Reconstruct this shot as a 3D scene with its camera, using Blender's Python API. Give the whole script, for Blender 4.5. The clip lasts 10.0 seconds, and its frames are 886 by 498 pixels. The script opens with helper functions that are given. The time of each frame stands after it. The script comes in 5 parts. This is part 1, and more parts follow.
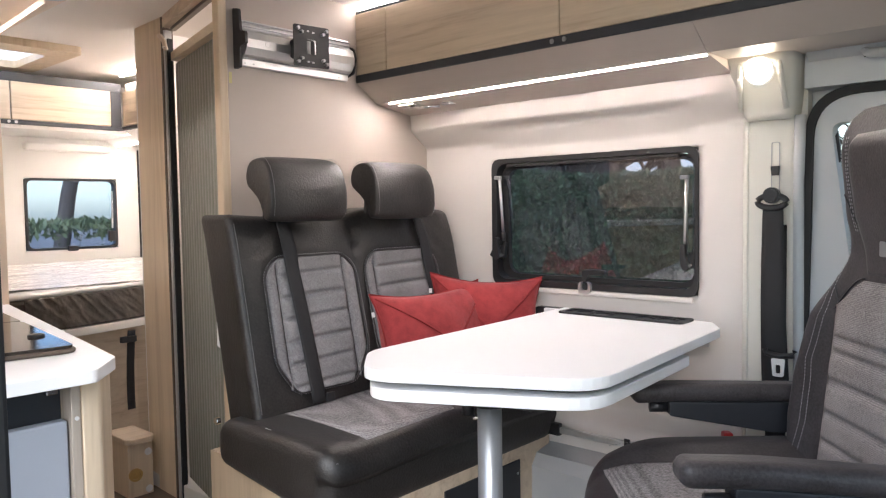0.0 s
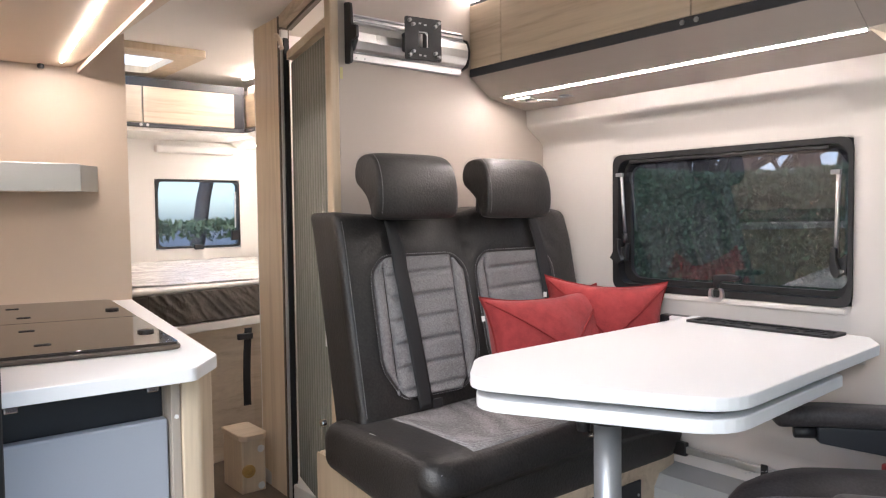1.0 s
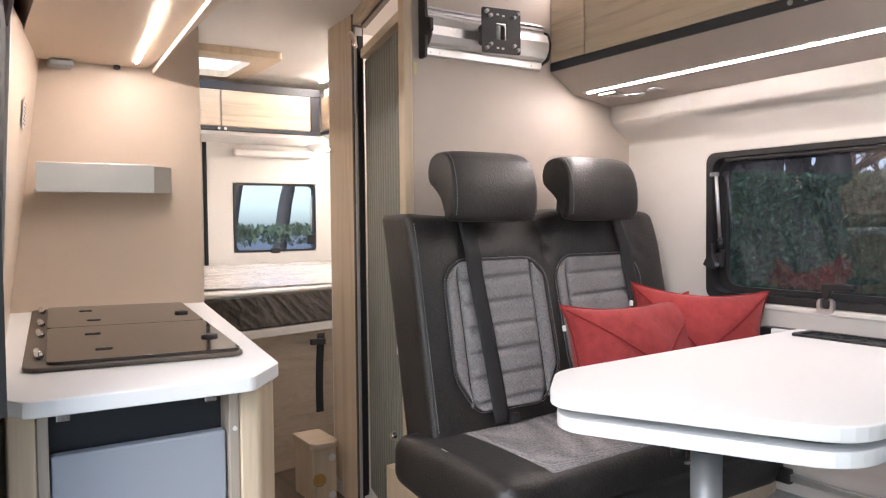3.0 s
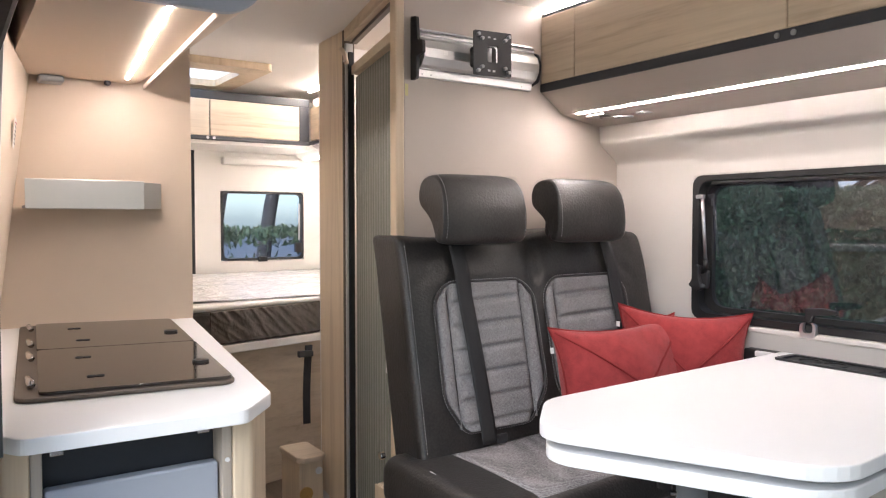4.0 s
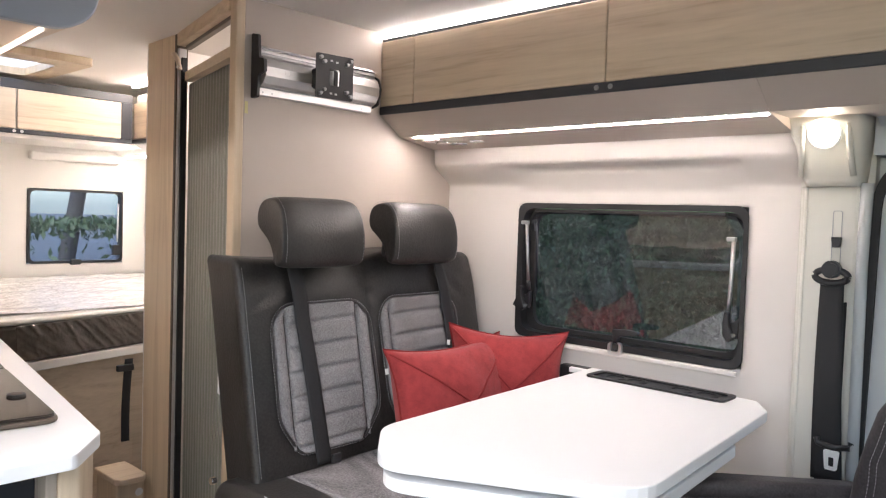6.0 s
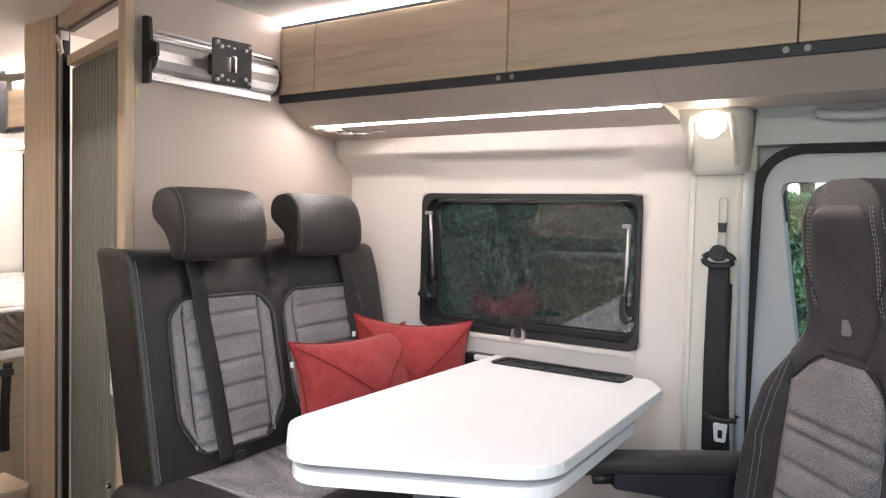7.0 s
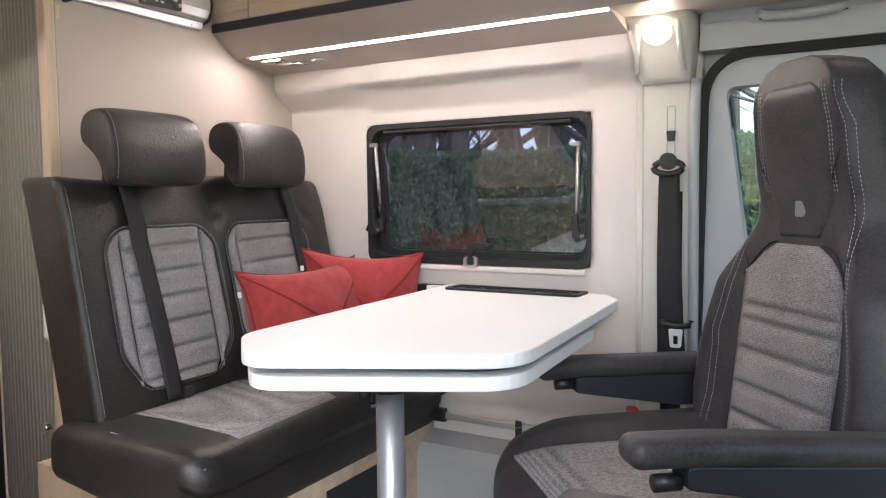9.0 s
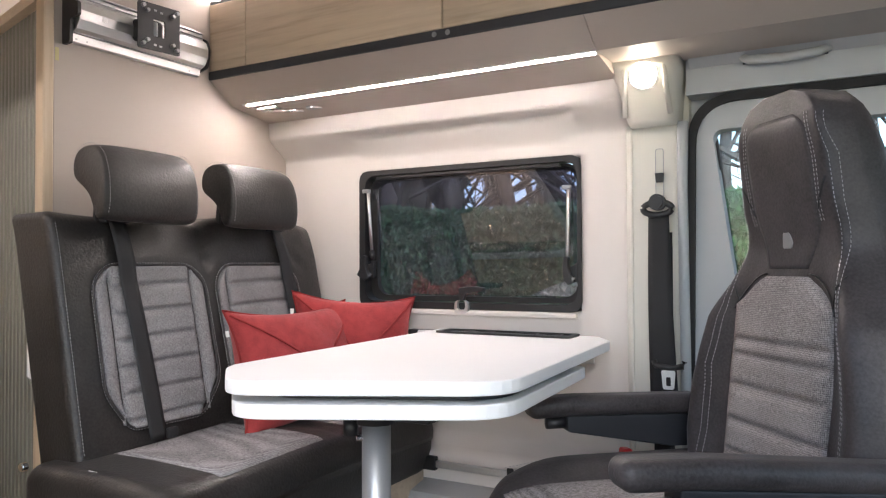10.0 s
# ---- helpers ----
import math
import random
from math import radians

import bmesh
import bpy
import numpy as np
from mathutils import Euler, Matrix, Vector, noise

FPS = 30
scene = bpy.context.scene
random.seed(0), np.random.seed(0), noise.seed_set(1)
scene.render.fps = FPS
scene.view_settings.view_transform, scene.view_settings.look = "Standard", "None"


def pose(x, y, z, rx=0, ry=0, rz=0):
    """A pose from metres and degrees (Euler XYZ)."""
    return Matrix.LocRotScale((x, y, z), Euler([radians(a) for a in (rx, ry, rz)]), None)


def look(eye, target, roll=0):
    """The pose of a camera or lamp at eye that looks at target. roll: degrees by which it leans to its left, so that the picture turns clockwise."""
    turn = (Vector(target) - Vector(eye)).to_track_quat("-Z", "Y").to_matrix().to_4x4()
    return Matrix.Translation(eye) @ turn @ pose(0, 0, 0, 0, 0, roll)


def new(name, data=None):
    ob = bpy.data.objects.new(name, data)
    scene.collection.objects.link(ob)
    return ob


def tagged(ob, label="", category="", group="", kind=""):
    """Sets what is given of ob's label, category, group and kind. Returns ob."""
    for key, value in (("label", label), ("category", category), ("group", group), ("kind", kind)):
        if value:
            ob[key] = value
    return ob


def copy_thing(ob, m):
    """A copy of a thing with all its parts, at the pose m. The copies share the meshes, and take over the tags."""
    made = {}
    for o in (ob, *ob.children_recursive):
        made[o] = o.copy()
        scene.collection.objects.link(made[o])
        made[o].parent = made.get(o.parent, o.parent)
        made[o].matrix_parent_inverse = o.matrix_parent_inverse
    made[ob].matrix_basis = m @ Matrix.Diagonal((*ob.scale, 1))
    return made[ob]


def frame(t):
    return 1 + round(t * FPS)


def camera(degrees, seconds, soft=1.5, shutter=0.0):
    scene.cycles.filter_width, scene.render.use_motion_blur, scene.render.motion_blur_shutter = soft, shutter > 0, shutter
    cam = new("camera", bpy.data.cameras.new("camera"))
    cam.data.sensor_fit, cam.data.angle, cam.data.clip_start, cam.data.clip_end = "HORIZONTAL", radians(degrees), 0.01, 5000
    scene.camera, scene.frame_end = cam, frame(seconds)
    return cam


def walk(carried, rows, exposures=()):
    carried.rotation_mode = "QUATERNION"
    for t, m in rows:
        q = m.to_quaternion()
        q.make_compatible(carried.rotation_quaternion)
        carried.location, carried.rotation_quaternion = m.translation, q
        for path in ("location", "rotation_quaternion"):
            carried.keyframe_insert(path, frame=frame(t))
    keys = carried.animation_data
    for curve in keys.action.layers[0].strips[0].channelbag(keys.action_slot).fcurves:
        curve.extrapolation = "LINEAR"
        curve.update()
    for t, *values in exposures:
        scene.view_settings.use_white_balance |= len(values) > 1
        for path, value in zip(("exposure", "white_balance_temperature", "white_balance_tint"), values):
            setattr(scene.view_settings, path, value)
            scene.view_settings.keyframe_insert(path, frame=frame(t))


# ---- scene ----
cam = camera(61.6, 10.0, soft=1.2)
PATH = [
    (0, (1.924, -2.072, 1.044), (0.587, -0.589, 0.937), -0.9),
    (0.5, (1.889, -2.02, 1.033), (0.453, -0.632, 0.931), -0.7),
    (1, (1.852, -1.98, 1.028), (0.297, -0.726, 0.936), -0.7),
    (1.5, (1.829, -1.947, 1.019), (0.208, -0.777, 0.945), -0.7),
    (2, (1.8, -1.923, 1.009), (0.141, -0.809, 0.947), -0.7),
    (3.5, (1.753, -1.904, 1.033), (0.074, -0.82, 0.959), -0.6),
    (4, (1.763, -1.923, 1.077), (0.107, -0.804, 1.001), -0.0),
    (4.5, (1.774, -1.941, 1.109), (0.162, -0.759, 1.051), 0.6),
    (5, (1.774, -1.956, 1.138), (0.23, -0.686, 1.079), 1.1),
    (5.5, (1.773, -1.967, 1.151), (0.311, -0.603, 1.086), 1.7),
    (6, (1.777, -1.977, 1.16), (0.424, -0.507, 1.073), 1.9),
    (7.5, (1.748, -1.986, 1.115), (0.675, -0.3, 1.027), 0.9),
    (8, (1.735, -1.98, 1.075), (0.695, -0.275, 0.978), 0.2),
    (8.5, (1.716, -1.986, 1.033), (0.705, -0.266, 0.902), -0.5),
    (9, (1.713, -1.973, 0.981), (0.715, -0.245, 0.843), -0.6),
    (9.5, (1.712, -1.967, 0.945), (0.728, -0.23, 0.826), -0.7),
    (9.8, (1.718, -1.966, 0.924), (0.732, -0.229, 0.878), -0.5),
    (10, (1.723, -1.965, 0.91), (0.734, -0.227, 0.954), -0.3),
]
walk(cam, [(t, look(eye, target, roll)) for t, eye, target, roll in PATH])

# ---- world and lights ----
world = bpy.data.worlds.new("world")
scene.world = world
world.use_nodes = True
wn = world.node_tree.nodes
sky = wn.new("ShaderNodeTexSky")
sky.sky_type = 'NISHITA'
sky.sun_disc = False
sky.sun_elevation = radians(38)
sky.sun_rotation = radians(149)
sky.ozone_density = 1.8
sky.air_density = 1.0
sky.dust_density = 1.2
wn["Background"].inputs["Strength"].default_value = 0.178
world.node_tree.links.new(sky.outputs["Color"], wn["Background"].inputs["Color"])

sun = new("sun", bpy.data.lights.new("sun", "SUN"))
sun.data.energy = 1.0
sun.data.angle = radians(40)
sun.data.color = (0.90, 0.95, 1.0)
sun.matrix_world = look((12, -20, 18), (0, 0, 0))

scene.view_settings.exposure = 1.3
LED = 9.0


# ---- materials ----
def mat(name):
    m = bpy.data.materials.new(name)
    m.use_nodes = True
    return m, m.node_tree.nodes, m.node_tree.links, m.node_tree.nodes["Principled BSDF"]


def rough_surface(name, colour, rough, scale=40, spread=0.08, bump=0.1, metal=0.0, stretch=(1, 1, 1), fine=300, spec=0.5, dist=0.002, sheen=0.0):
    """A surface with broad and fine variation of tone and relief, in metres."""
    m, n, l, p = mat(name)
    tc = n.new("ShaderNodeTexCoord")
    mp = n.new("ShaderNodeMapping")
    mp.inputs["Scale"].default_value = stretch
    l.new(tc.outputs["Object"], mp.inputs["Vector"])
    a = n.new("ShaderNodeTexNoise")
    a.inputs["Scale"].default_value = scale
    a.inputs["Detail"].default_value = 5
    b = n.new("ShaderNodeTexNoise")
    b.inputs["Scale"].default_value = fine
    b.inputs["Detail"].default_value = 3
    for t in (a, b):
        l.new(mp.outputs["Vector"], t.inputs["Vector"])
    mix = n.new("ShaderNodeMath")
    mix.operation = 'ADD'
    l.new(a.outputs["Fac"], mix.inputs[0])
    l.new(b.outputs["Fac"], mix.inputs[1])
    half = n.new("ShaderNodeMath")
    half.operation = 'MULTIPLY'
    half.inputs[1].default_value = 0.5
    l.new(mix.outputs[0], half.inputs[0])
    ramp = n.new("ShaderNodeValToRGB")
    ramp.color_ramp.elements[0].position = 0.3
    ramp.color_ramp.elements[1].position = 0.7
    ramp.color_ramp.elements[0].color = (*[c * (1 - spread) for c in colour], 1)
    ramp.color_ramp.elements[1].color = (*[min(1, c * (1 + spread)) for c in colour], 1)
    l.new(half.outputs[0], ramp.inputs["Fac"])
    l.new(ramp.outputs["Color"], p.inputs["Base Color"])
    rr = n.new("ShaderNodeMapRange")
    rr.inputs["To Min"].default_value = max(0.02, rough - 0.08)
    rr.inputs["To Max"].default_value = min(1, rough + 0.08)
    l.new(a.outputs["Fac"], rr.inputs["Value"])
    l.new(rr.outputs[0], p.inputs["Roughness"])
    p.inputs["Metallic"].default_value = metal
    p.inputs["Specular IOR Level"].default_value = spec
    p.inputs["Sheen Weight"].default_value = sheen
    if bump:
        bp = n.new("ShaderNodeBump")
        bp.inputs["Strength"].default_value = bump
        bp.inputs["Distance"].default_value = dist
        l.new(mix.outputs[0], bp.inputs["Height"])
        l.new(bp.outputs["Normal"], p.inputs["Normal"])
    return m


def wood(name, light, dark, axis, rough=0.45, scale=1.0):
    """Pale laminate with grain that runs along one axis and varies from piece to piece."""
    m, n, l, p = mat(name)
    tc = n.new("ShaderNodeTexCoord")
    oi = n.new("ShaderNodeObjectInfo")
    add = n.new("ShaderNodeVectorMath")
    add.operation = 'ADD'
    sc = n.new("ShaderNodeMath")
    sc.operation = 'MULTIPLY'
    sc.inputs[1].default_value = 7.0
    l.new(oi.outputs["Random"], sc.inputs[0])
    l.new(tc.outputs["Object"], add.inputs[0])
    l.new(sc.outputs[0], add.inputs[1])
    mp = n.new("ShaderNodeMapping")
    s = [18.0 * scale] * 3
    s[axis] = 1.1 * scale
    mp.inputs["Scale"].default_value = s
    l.new(add.outputs[0], mp.inputs["Vector"])
    warp = n.new("ShaderNodeTexNoise")
    warp.inputs["Scale"].default_value = 1.2
    warp.inputs["Detail"].default_value = 6
    warp.inputs["Distortion"].default_value = 1.2
    l.new(mp.outputs[0], warp.inputs["Vector"])
    fine = n.new("ShaderNodeTexNoise")
    fine.inputs["Scale"].default_value = 9
    fine.inputs["Detail"].default_value = 4
    l.new(mp.outputs[0], fine.inputs["Vector"])
    mx = n.new("ShaderNodeMath")
    mx.operation = 'MULTIPLY_ADD'
    mx.inputs[1].default_value = 0.35
    l.new(fine.outputs["Fac"], mx.inputs[0])
    l.new(warp.outputs["Fac"], mx.inputs[2])
    ramp = n.new("ShaderNodeValToRGB")
    e = ramp.color_ramp.elements
    e[0].position, e[0].color = 0.45, (*dark, 1)
    e[1].position, e[1].color = 0.85, (*light, 1)
    mid = ramp.color_ramp.elements.new(0.62)
    mid.color = (*[0.6 * a + 0.4 * b for a, b in zip(light, dark)], 1)
    l.new(mx.outputs[0], ramp.inputs["Fac"])
    l.new(ramp.outputs["Color"], p.inputs["Base Color"])
    p.inputs["Roughness"].default_value = rough
    bp = n.new("ShaderNodeBump")
    bp.inputs["Strength"].default_value = 0.08
    bp.inputs["Distance"].default_value = 0.001
    l.new(fine.outputs["Fac"], bp.inputs["Height"])
    l.new(bp.outputs["Normal"], p.inputs["Normal"])
    return m


def weave(name, light, dark, pitch=0.0022, rib=None):
    """Woven upholstery: two crossing threads with mottled yarn colour."""
    m, n, l, p = mat(name)
    tc = n.new("ShaderNodeTexCoord")
    mp = n.new("ShaderNodeMapping")
    l.new(tc.outputs["Object"], mp.inputs["Vector"])
    waves = []
    for d, pt in (('Y', pitch), ('Z', rib or pitch)):
        w = n.new("ShaderNodeTexWave")
        w.bands_direction = d
        w.inputs["Scale"].default_value = 0.314 / pt
        w.inputs["Distortion"].default_value = 1.5
        w.inputs["Detail"].default_value = 2
        w.inputs["Detail Scale"].default_value = 2
        l.new(mp.outputs[0], w.inputs["Vector"])
        waves.append(w)
    mul = n.new("ShaderNodeMath")
    mul.operation = 'ADD'
    l.new(waves[0].outputs["Fac"], mul.inputs[0])
    l.new(waves[1].outputs["Fac"], mul.inputs[1])
    streak = n.new("ShaderNodeMapping")
    streak.inputs["Scale"].default_value = (180, 180, 900)
    l.new(tc.outputs["Object"], streak.inputs["Vector"])
    no = n.new("ShaderNodeTexNoise")
    no.inputs["Scale"].default_value = 1.0
    no.inputs["Detail"].default_value = 4
    l.new(streak.outputs[0], no.inputs["Vector"])
    mp2 = n.new("ShaderNodeMapping")
    mp2.inputs["Scale"].default_value = (180, 900, 180)
    l.new(tc.outputs["Object"], mp2.inputs["Vector"])
    no2 = n.new("ShaderNodeTexNoise")
    no2.inputs["Scale"].default_value = 1.0
    no2.inputs["Detail"].default_value = 3
    l.new(mp2.outputs[0], no2.inputs["Vector"])
    big = n.new("ShaderNodeTexNoise")
    big.inputs["Scale"].default_value = 9
    l.new(tc.outputs["Object"], big.inputs["Vector"])
    s1 = n.new("ShaderNodeMath")
    s1.operation = 'ADD'
    l.new(no.outputs["Fac"], s1.inputs[0])
    l.new(no2.outputs["Fac"], s1.inputs[1])
    s2 = n.new("ShaderNodeMath")
    s2.operation = 'MULTIPLY_ADD'
    s2.inputs[1].default_value = 0.22
    l.new(mul.outputs[0], s2.inputs[0])
    l.new(s1.outputs[0], s2.inputs[2])
    s3 = n.new("ShaderNodeMath")
    s3.operation = 'MULTIPLY_ADD'
    s3.inputs[1].default_value = 0.3
    l.new(big.outputs["Fac"], s3.inputs[0])
    l.new(s2.outputs[0], s3.inputs[2])
    ramp = n.new("ShaderNodeValToRGB")
    e = ramp.color_ramp.elements
    e[0].position, e[0].color = 0.0, (*dark, 1)
    e[1].position, e[1].color = 1.0, (*light, 1)
    rng = n.new("ShaderNodeMapRange")
    rng.inputs["From Min"].default_value = 1.0
    rng.inputs["From Max"].default_value = 1.75
    l.new(s3.outputs[0], rng.inputs["Value"])
    l.new(rng.outputs[0], ramp.inputs["Fac"])
    l.new(ramp.outputs["Color"], p.inputs["Base Color"])
    p.inputs["Roughness"].default_value = 0.9
    p.inputs["Specular IOR Level"].default_value = 0.2
    bp = n.new("ShaderNodeBump")
    bp.inputs["Strength"].default_value = 0.35
    bp.inputs["Distance"].default_value = 0.001
    l.new(s2.outputs[0], bp.inputs["Height"])
    l.new(bp.outputs["Normal"], p.inputs["Normal"])
    return m


def glow(name, colour, strength):
    m, n, l, p = mat(name)
    p.inputs["Base Color"].default_value = (0.9, 0.9, 0.9, 1)
    p.inputs["Emission Color"].default_value = (*colour, 1)
    p.inputs["Emission Strength"].default_value = strength
    return m


def pane_material(name, tint, gloss, dust=0.0):
    """Flat glazing: tinted and clear straight through, with a mirror image that grows at grazing angles; gloss is for each face."""
    m, n, l, p = mat(name)
    n.remove(p)
    tr = n.new("ShaderNodeBsdfTransparent")
    tr.inputs["Color"].default_value = (*tint, 1)
    gl = n.new("ShaderNodeBsdfGlossy")
    gl.inputs["Roughness"].default_value = 0.02
    lw = n.new("ShaderNodeLayerWeight")
    lw.inputs["Blend"].default_value = 0.5
    pw = n.new("ShaderNodeMath")
    pw.operation = 'POWER'
    pw.inputs[1].default_value = 5.0
    l.new(lw.outputs["Facing"], pw.inputs[0])
    fr = n.new("ShaderNodeMath")
    fr.operation = 'MULTIPLY_ADD'
    fr.inputs[1].default_value = 1 - gloss
    fr.inputs[2].default_value = gloss
    l.new(pw.outputs[0], fr.inputs[0])
    mx = n.new("ShaderNodeMixShader")
    l.new(fr.outputs[0], mx.inputs[0])
    l.new(tr.outputs[0], mx.inputs[1])
    l.new(gl.outputs[0], mx.inputs[2])
    df = n.new("ShaderNodeBsdfDiffuse")
    df.inputs["Color"].default_value = (0.55, 0.60, 0.68, 1)
    spots = n.new("ShaderNodeTexNoise")
    spots.inputs["Scale"].default_value = 9
    spots.inputs["Detail"].default_value = 6
    amount = n.new("ShaderNodeMath")
    amount.operation = 'MULTIPLY'
    amount.inputs[1].default_value = dust * 2
    l.new(spots.outputs["Fac"], amount.inputs[0])
    veil = n.new("ShaderNodeMixShader")
    l.new(amount.outputs[0], veil.inputs[0])
    l.new(mx.outputs[0], veil.inputs[1])
    l.new(df.outputs[0], veil.inputs[2])
    l.new(veil.outputs[0], n["Material Output"].inputs["Surface"])
    return m


M = {}
M["wall"] = rough_surface("cream_plastic", (0.68, 0.635, 0.605), 0.5, scale=6, spread=0.02, bump=0.05, fine=900, dist=0.0006)
M["white_wall"] = rough_surface("white_lining", (0.78, 0.75, 0.71), 0.55, scale=6, spread=0.02, bump=0.05, fine=600, dist=0.0006)
M["ceiling"] = rough_surface("ceiling_lining", (0.76, 0.73, 0.70), 0.7, scale=8, spread=0.02, bump=0.08, fine=500, dist=0.0008)
M["taupe"] = rough_surface("taupe_laminate", (0.46, 0.40, 0.352), 0.5, scale=5, spread=0.03, bump=0.04, fine=700, dist=0.0005)
M["sand"] = rough_surface("sand_laminate", (0.66, 0.54, 0.43), 0.45, scale=5, spread=0.03, bump=0.04, fine=700, dist=0.0005)
M["cab"] = rough_surface("grey_cab_trim", (0.54, 0.555, 0.565), 0.55, scale=8, spread=0.03, bump=0.15, fine=900, dist=0.0006)
M["pillar"] = rough_surface("pillar_plastic", (0.66, 0.64, 0.58), 0.5, scale=8, spread=0.02, bump=0.1, fine=900, dist=0.0006)
M["leather"] = rough_surface("dark_leatherette", (0.0175, 0.0155, 0.0148), 0.45, scale=9, spread=0.85, bump=0.5, fine=170, dist=0.0020, spec=0.5, sheen=0.03)
M["cab_leather"] = rough_surface("black_leatherette", (0.042, 0.037, 0.039), 0.47, scale=12, spread=0.55, bump=0.45, fine=200, dist=0.0014, spec=0.4, sheen=0.04)
M["fabric"] = weave("grey_weave", (0.36, 0.345, 0.355), (0.085, 0.082, 0.086))
M["fabric_seat"] = weave("ribbed_weave", (0.46, 0.42, 0.41), (0.085, 0.076, 0.075), pitch=0.003, rib=0.0034)
M["stitch"] = rough_surface("grey_thread", (0.42, 0.41, 0.42), 0.8, bump=0)
M["red"] = rough_surface("red_linen", (0.32, 0.042, 0.044), 0.85, scale=40, spread=0.30, bump=0.7, fine=520, dist=0.001, spec=0.2, sheen=0.15)
M["red_dark"] = rough_surface("red_piping", (0.25, 0.030, 0.030), 0.85, scale=30, spread=0.1, bump=0.3, fine=900, dist=0.001, spec=0.2)
M["white"] = rough_surface("white_laminate", (0.86, 0.86, 0.86), 0.42, scale=10, spread=0.012, bump=0.04, fine=800, dist=0.0004)
M["black"] = rough_surface("black_plastic", (0.018, 0.018, 0.02), 0.42, scale=30, spread=0.2, bump=0.12, fine=800, dist=0.0006)
M["black_gloss"] = rough_surface("black_glass_lid", (0.035, 0.026, 0.020), 0.06, scale=6, spread=0.1, bump=0.0)
M["rubber"] = rough_surface("rubber_seal", (0.012, 0.012, 0.013), 0.7, scale=30, spread=0.2, bump=0.1)
M["belt"] = rough_surface("belt_webbing", (0.014, 0.014, 0.016), 0.7, scale=40, spread=0.2, bump=0.5, stretch=(1, 1, 3), fine=500, dist=0.0008)
M["steel"] = rough_surface("grey_enamel", (0.35, 0.36, 0.37), 0.35, scale=20, spread=0.04, bump=0.05, metal=0.6)
M["alu"] = rough_surface("brushed_aluminium", (0.66, 0.66, 0.66), 0.40, scale=20, spread=0.05, bump=0.08, metal=0.95, stretch=(1, 0.05, 1), fine=900, dist=0.0004)
M["chrome"] = rough_surface("chrome", (0.75, 0.75, 0.75), 0.12, scale=20, spread=0.02, bump=0.0, metal=1.0)
M["silver"] = rough_surface("silver_front", (0.60, 0.60, 0.59), 0.32, scale=12, spread=0.02, bump=0.03, metal=0.55)
M["grey_front"] = rough_surface("pale_grey_front", (0.35, 0.38, 0.43), 0.35, scale=6, spread=0.015, bump=0.0)
M["anthracite"] = rough_surface("anthracite_panel", (0.017, 0.019, 0.024), 0.5, scale=10, spread=0.1, bump=0.1)
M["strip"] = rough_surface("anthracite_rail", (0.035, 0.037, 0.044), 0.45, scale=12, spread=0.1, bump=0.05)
M["wood_x"] = wood("elm_along", (0.67, 0.555, 0.42), (0.49, 0.385, 0.275), 0)
M["wood_y"] = wood("elm_across", (0.67, 0.555, 0.42), (0.49, 0.385, 0.275), 1)
M["wood_z"] = wood("elm_upright", (0.70, 0.575, 0.42), (0.53, 0.415, 0.29), 2)
M["edge_wood"] = wood("pale_edging", (0.62, 0.50, 0.36), (0.50, 0.39, 0.27), 2)
M["grey_wood"] = wood("grey_elm", (0.43, 0.375, 0.315), (0.27, 0.23, 0.19), 2)
M["ring_wood"] = rough_surface("turned_beech", (0.50, 0.31, 0.10), 0.5, scale=30, spread=0.15, bump=0.1)
M["edge_dark"] = rough_surface("brown_edge", (0.10, 0.075, 0.055), 0.5, scale=20, spread=0.1, bump=0.05)
M["tambour"] = rough_surface("grey_green_slat", (0.215, 0.22, 0.19), 0.45, scale=10, spread=0.05, bump=0.05)
M["sheet"] = rough_surface("white_mattress_cover", (0.80, 0.77, 0.73), 0.5, scale=15, spread=0.03, bump=0.3, fine=60, dist=0.004)
M["matt_side"] = rough_surface("grey_mattress_side", (0.10, 0.085, 0.072), 0.22, scale=12, spread=0.35, bump=0.6, fine=45, dist=0.006)
M["film"] = rough_surface("crumpled_film", (0.80, 0.77, 0.73), 0.18, scale=9, spread=0.03, bump=0.9, fine=24, dist=0.012)
M["floor"] = wood("floor_planks", (0.16, 0.12, 0.09), (0.08, 0.06, 0.045), 0, rough=0.5)
M["tray"] = rough_surface("shower_tray", (0.66, 0.65, 0.62), 0.4, scale=20, spread=0.05, bump=0.1)
M["led"] = glow("led_strip", (1.0, 0.88, 0.84), LED * 13.5)
M["led_kitchen"] = glow("led_strip_kitchen", (1.0, 0.89, 0.855), LED * 10.5)
M["led_top"] = glow("led_strip_ceiling", (1.0, 0.89, 0.86), LED * 1.35)
M["led_warm"] = glow("led_strip_warm", (1.0, 0.89, 0.84), LED * 4.3)
M["lamp"] = glow("lamp_lens", (1.0, 0.88, 0.72), LED * 1.4)
def opal(name):
    m, n, l, p = mat(name)
    n.remove(p)
    tl = n.new("ShaderNodeBsdfTranslucent")
    tl.inputs["Color"].default_value = (0.92, 0.95, 1.0, 1)
    tr = n.new("ShaderNodeBsdfTransparent")
    mx = n.new("ShaderNodeMixShader")
    mx.inputs[0].default_value = 0.35
    l.new(tl.outputs[0], mx.inputs[1])
    l.new(tr.outputs[0], mx.inputs[2])
    l.new(mx.outputs[0], n["Material Output"].inputs["Surface"])
    return m


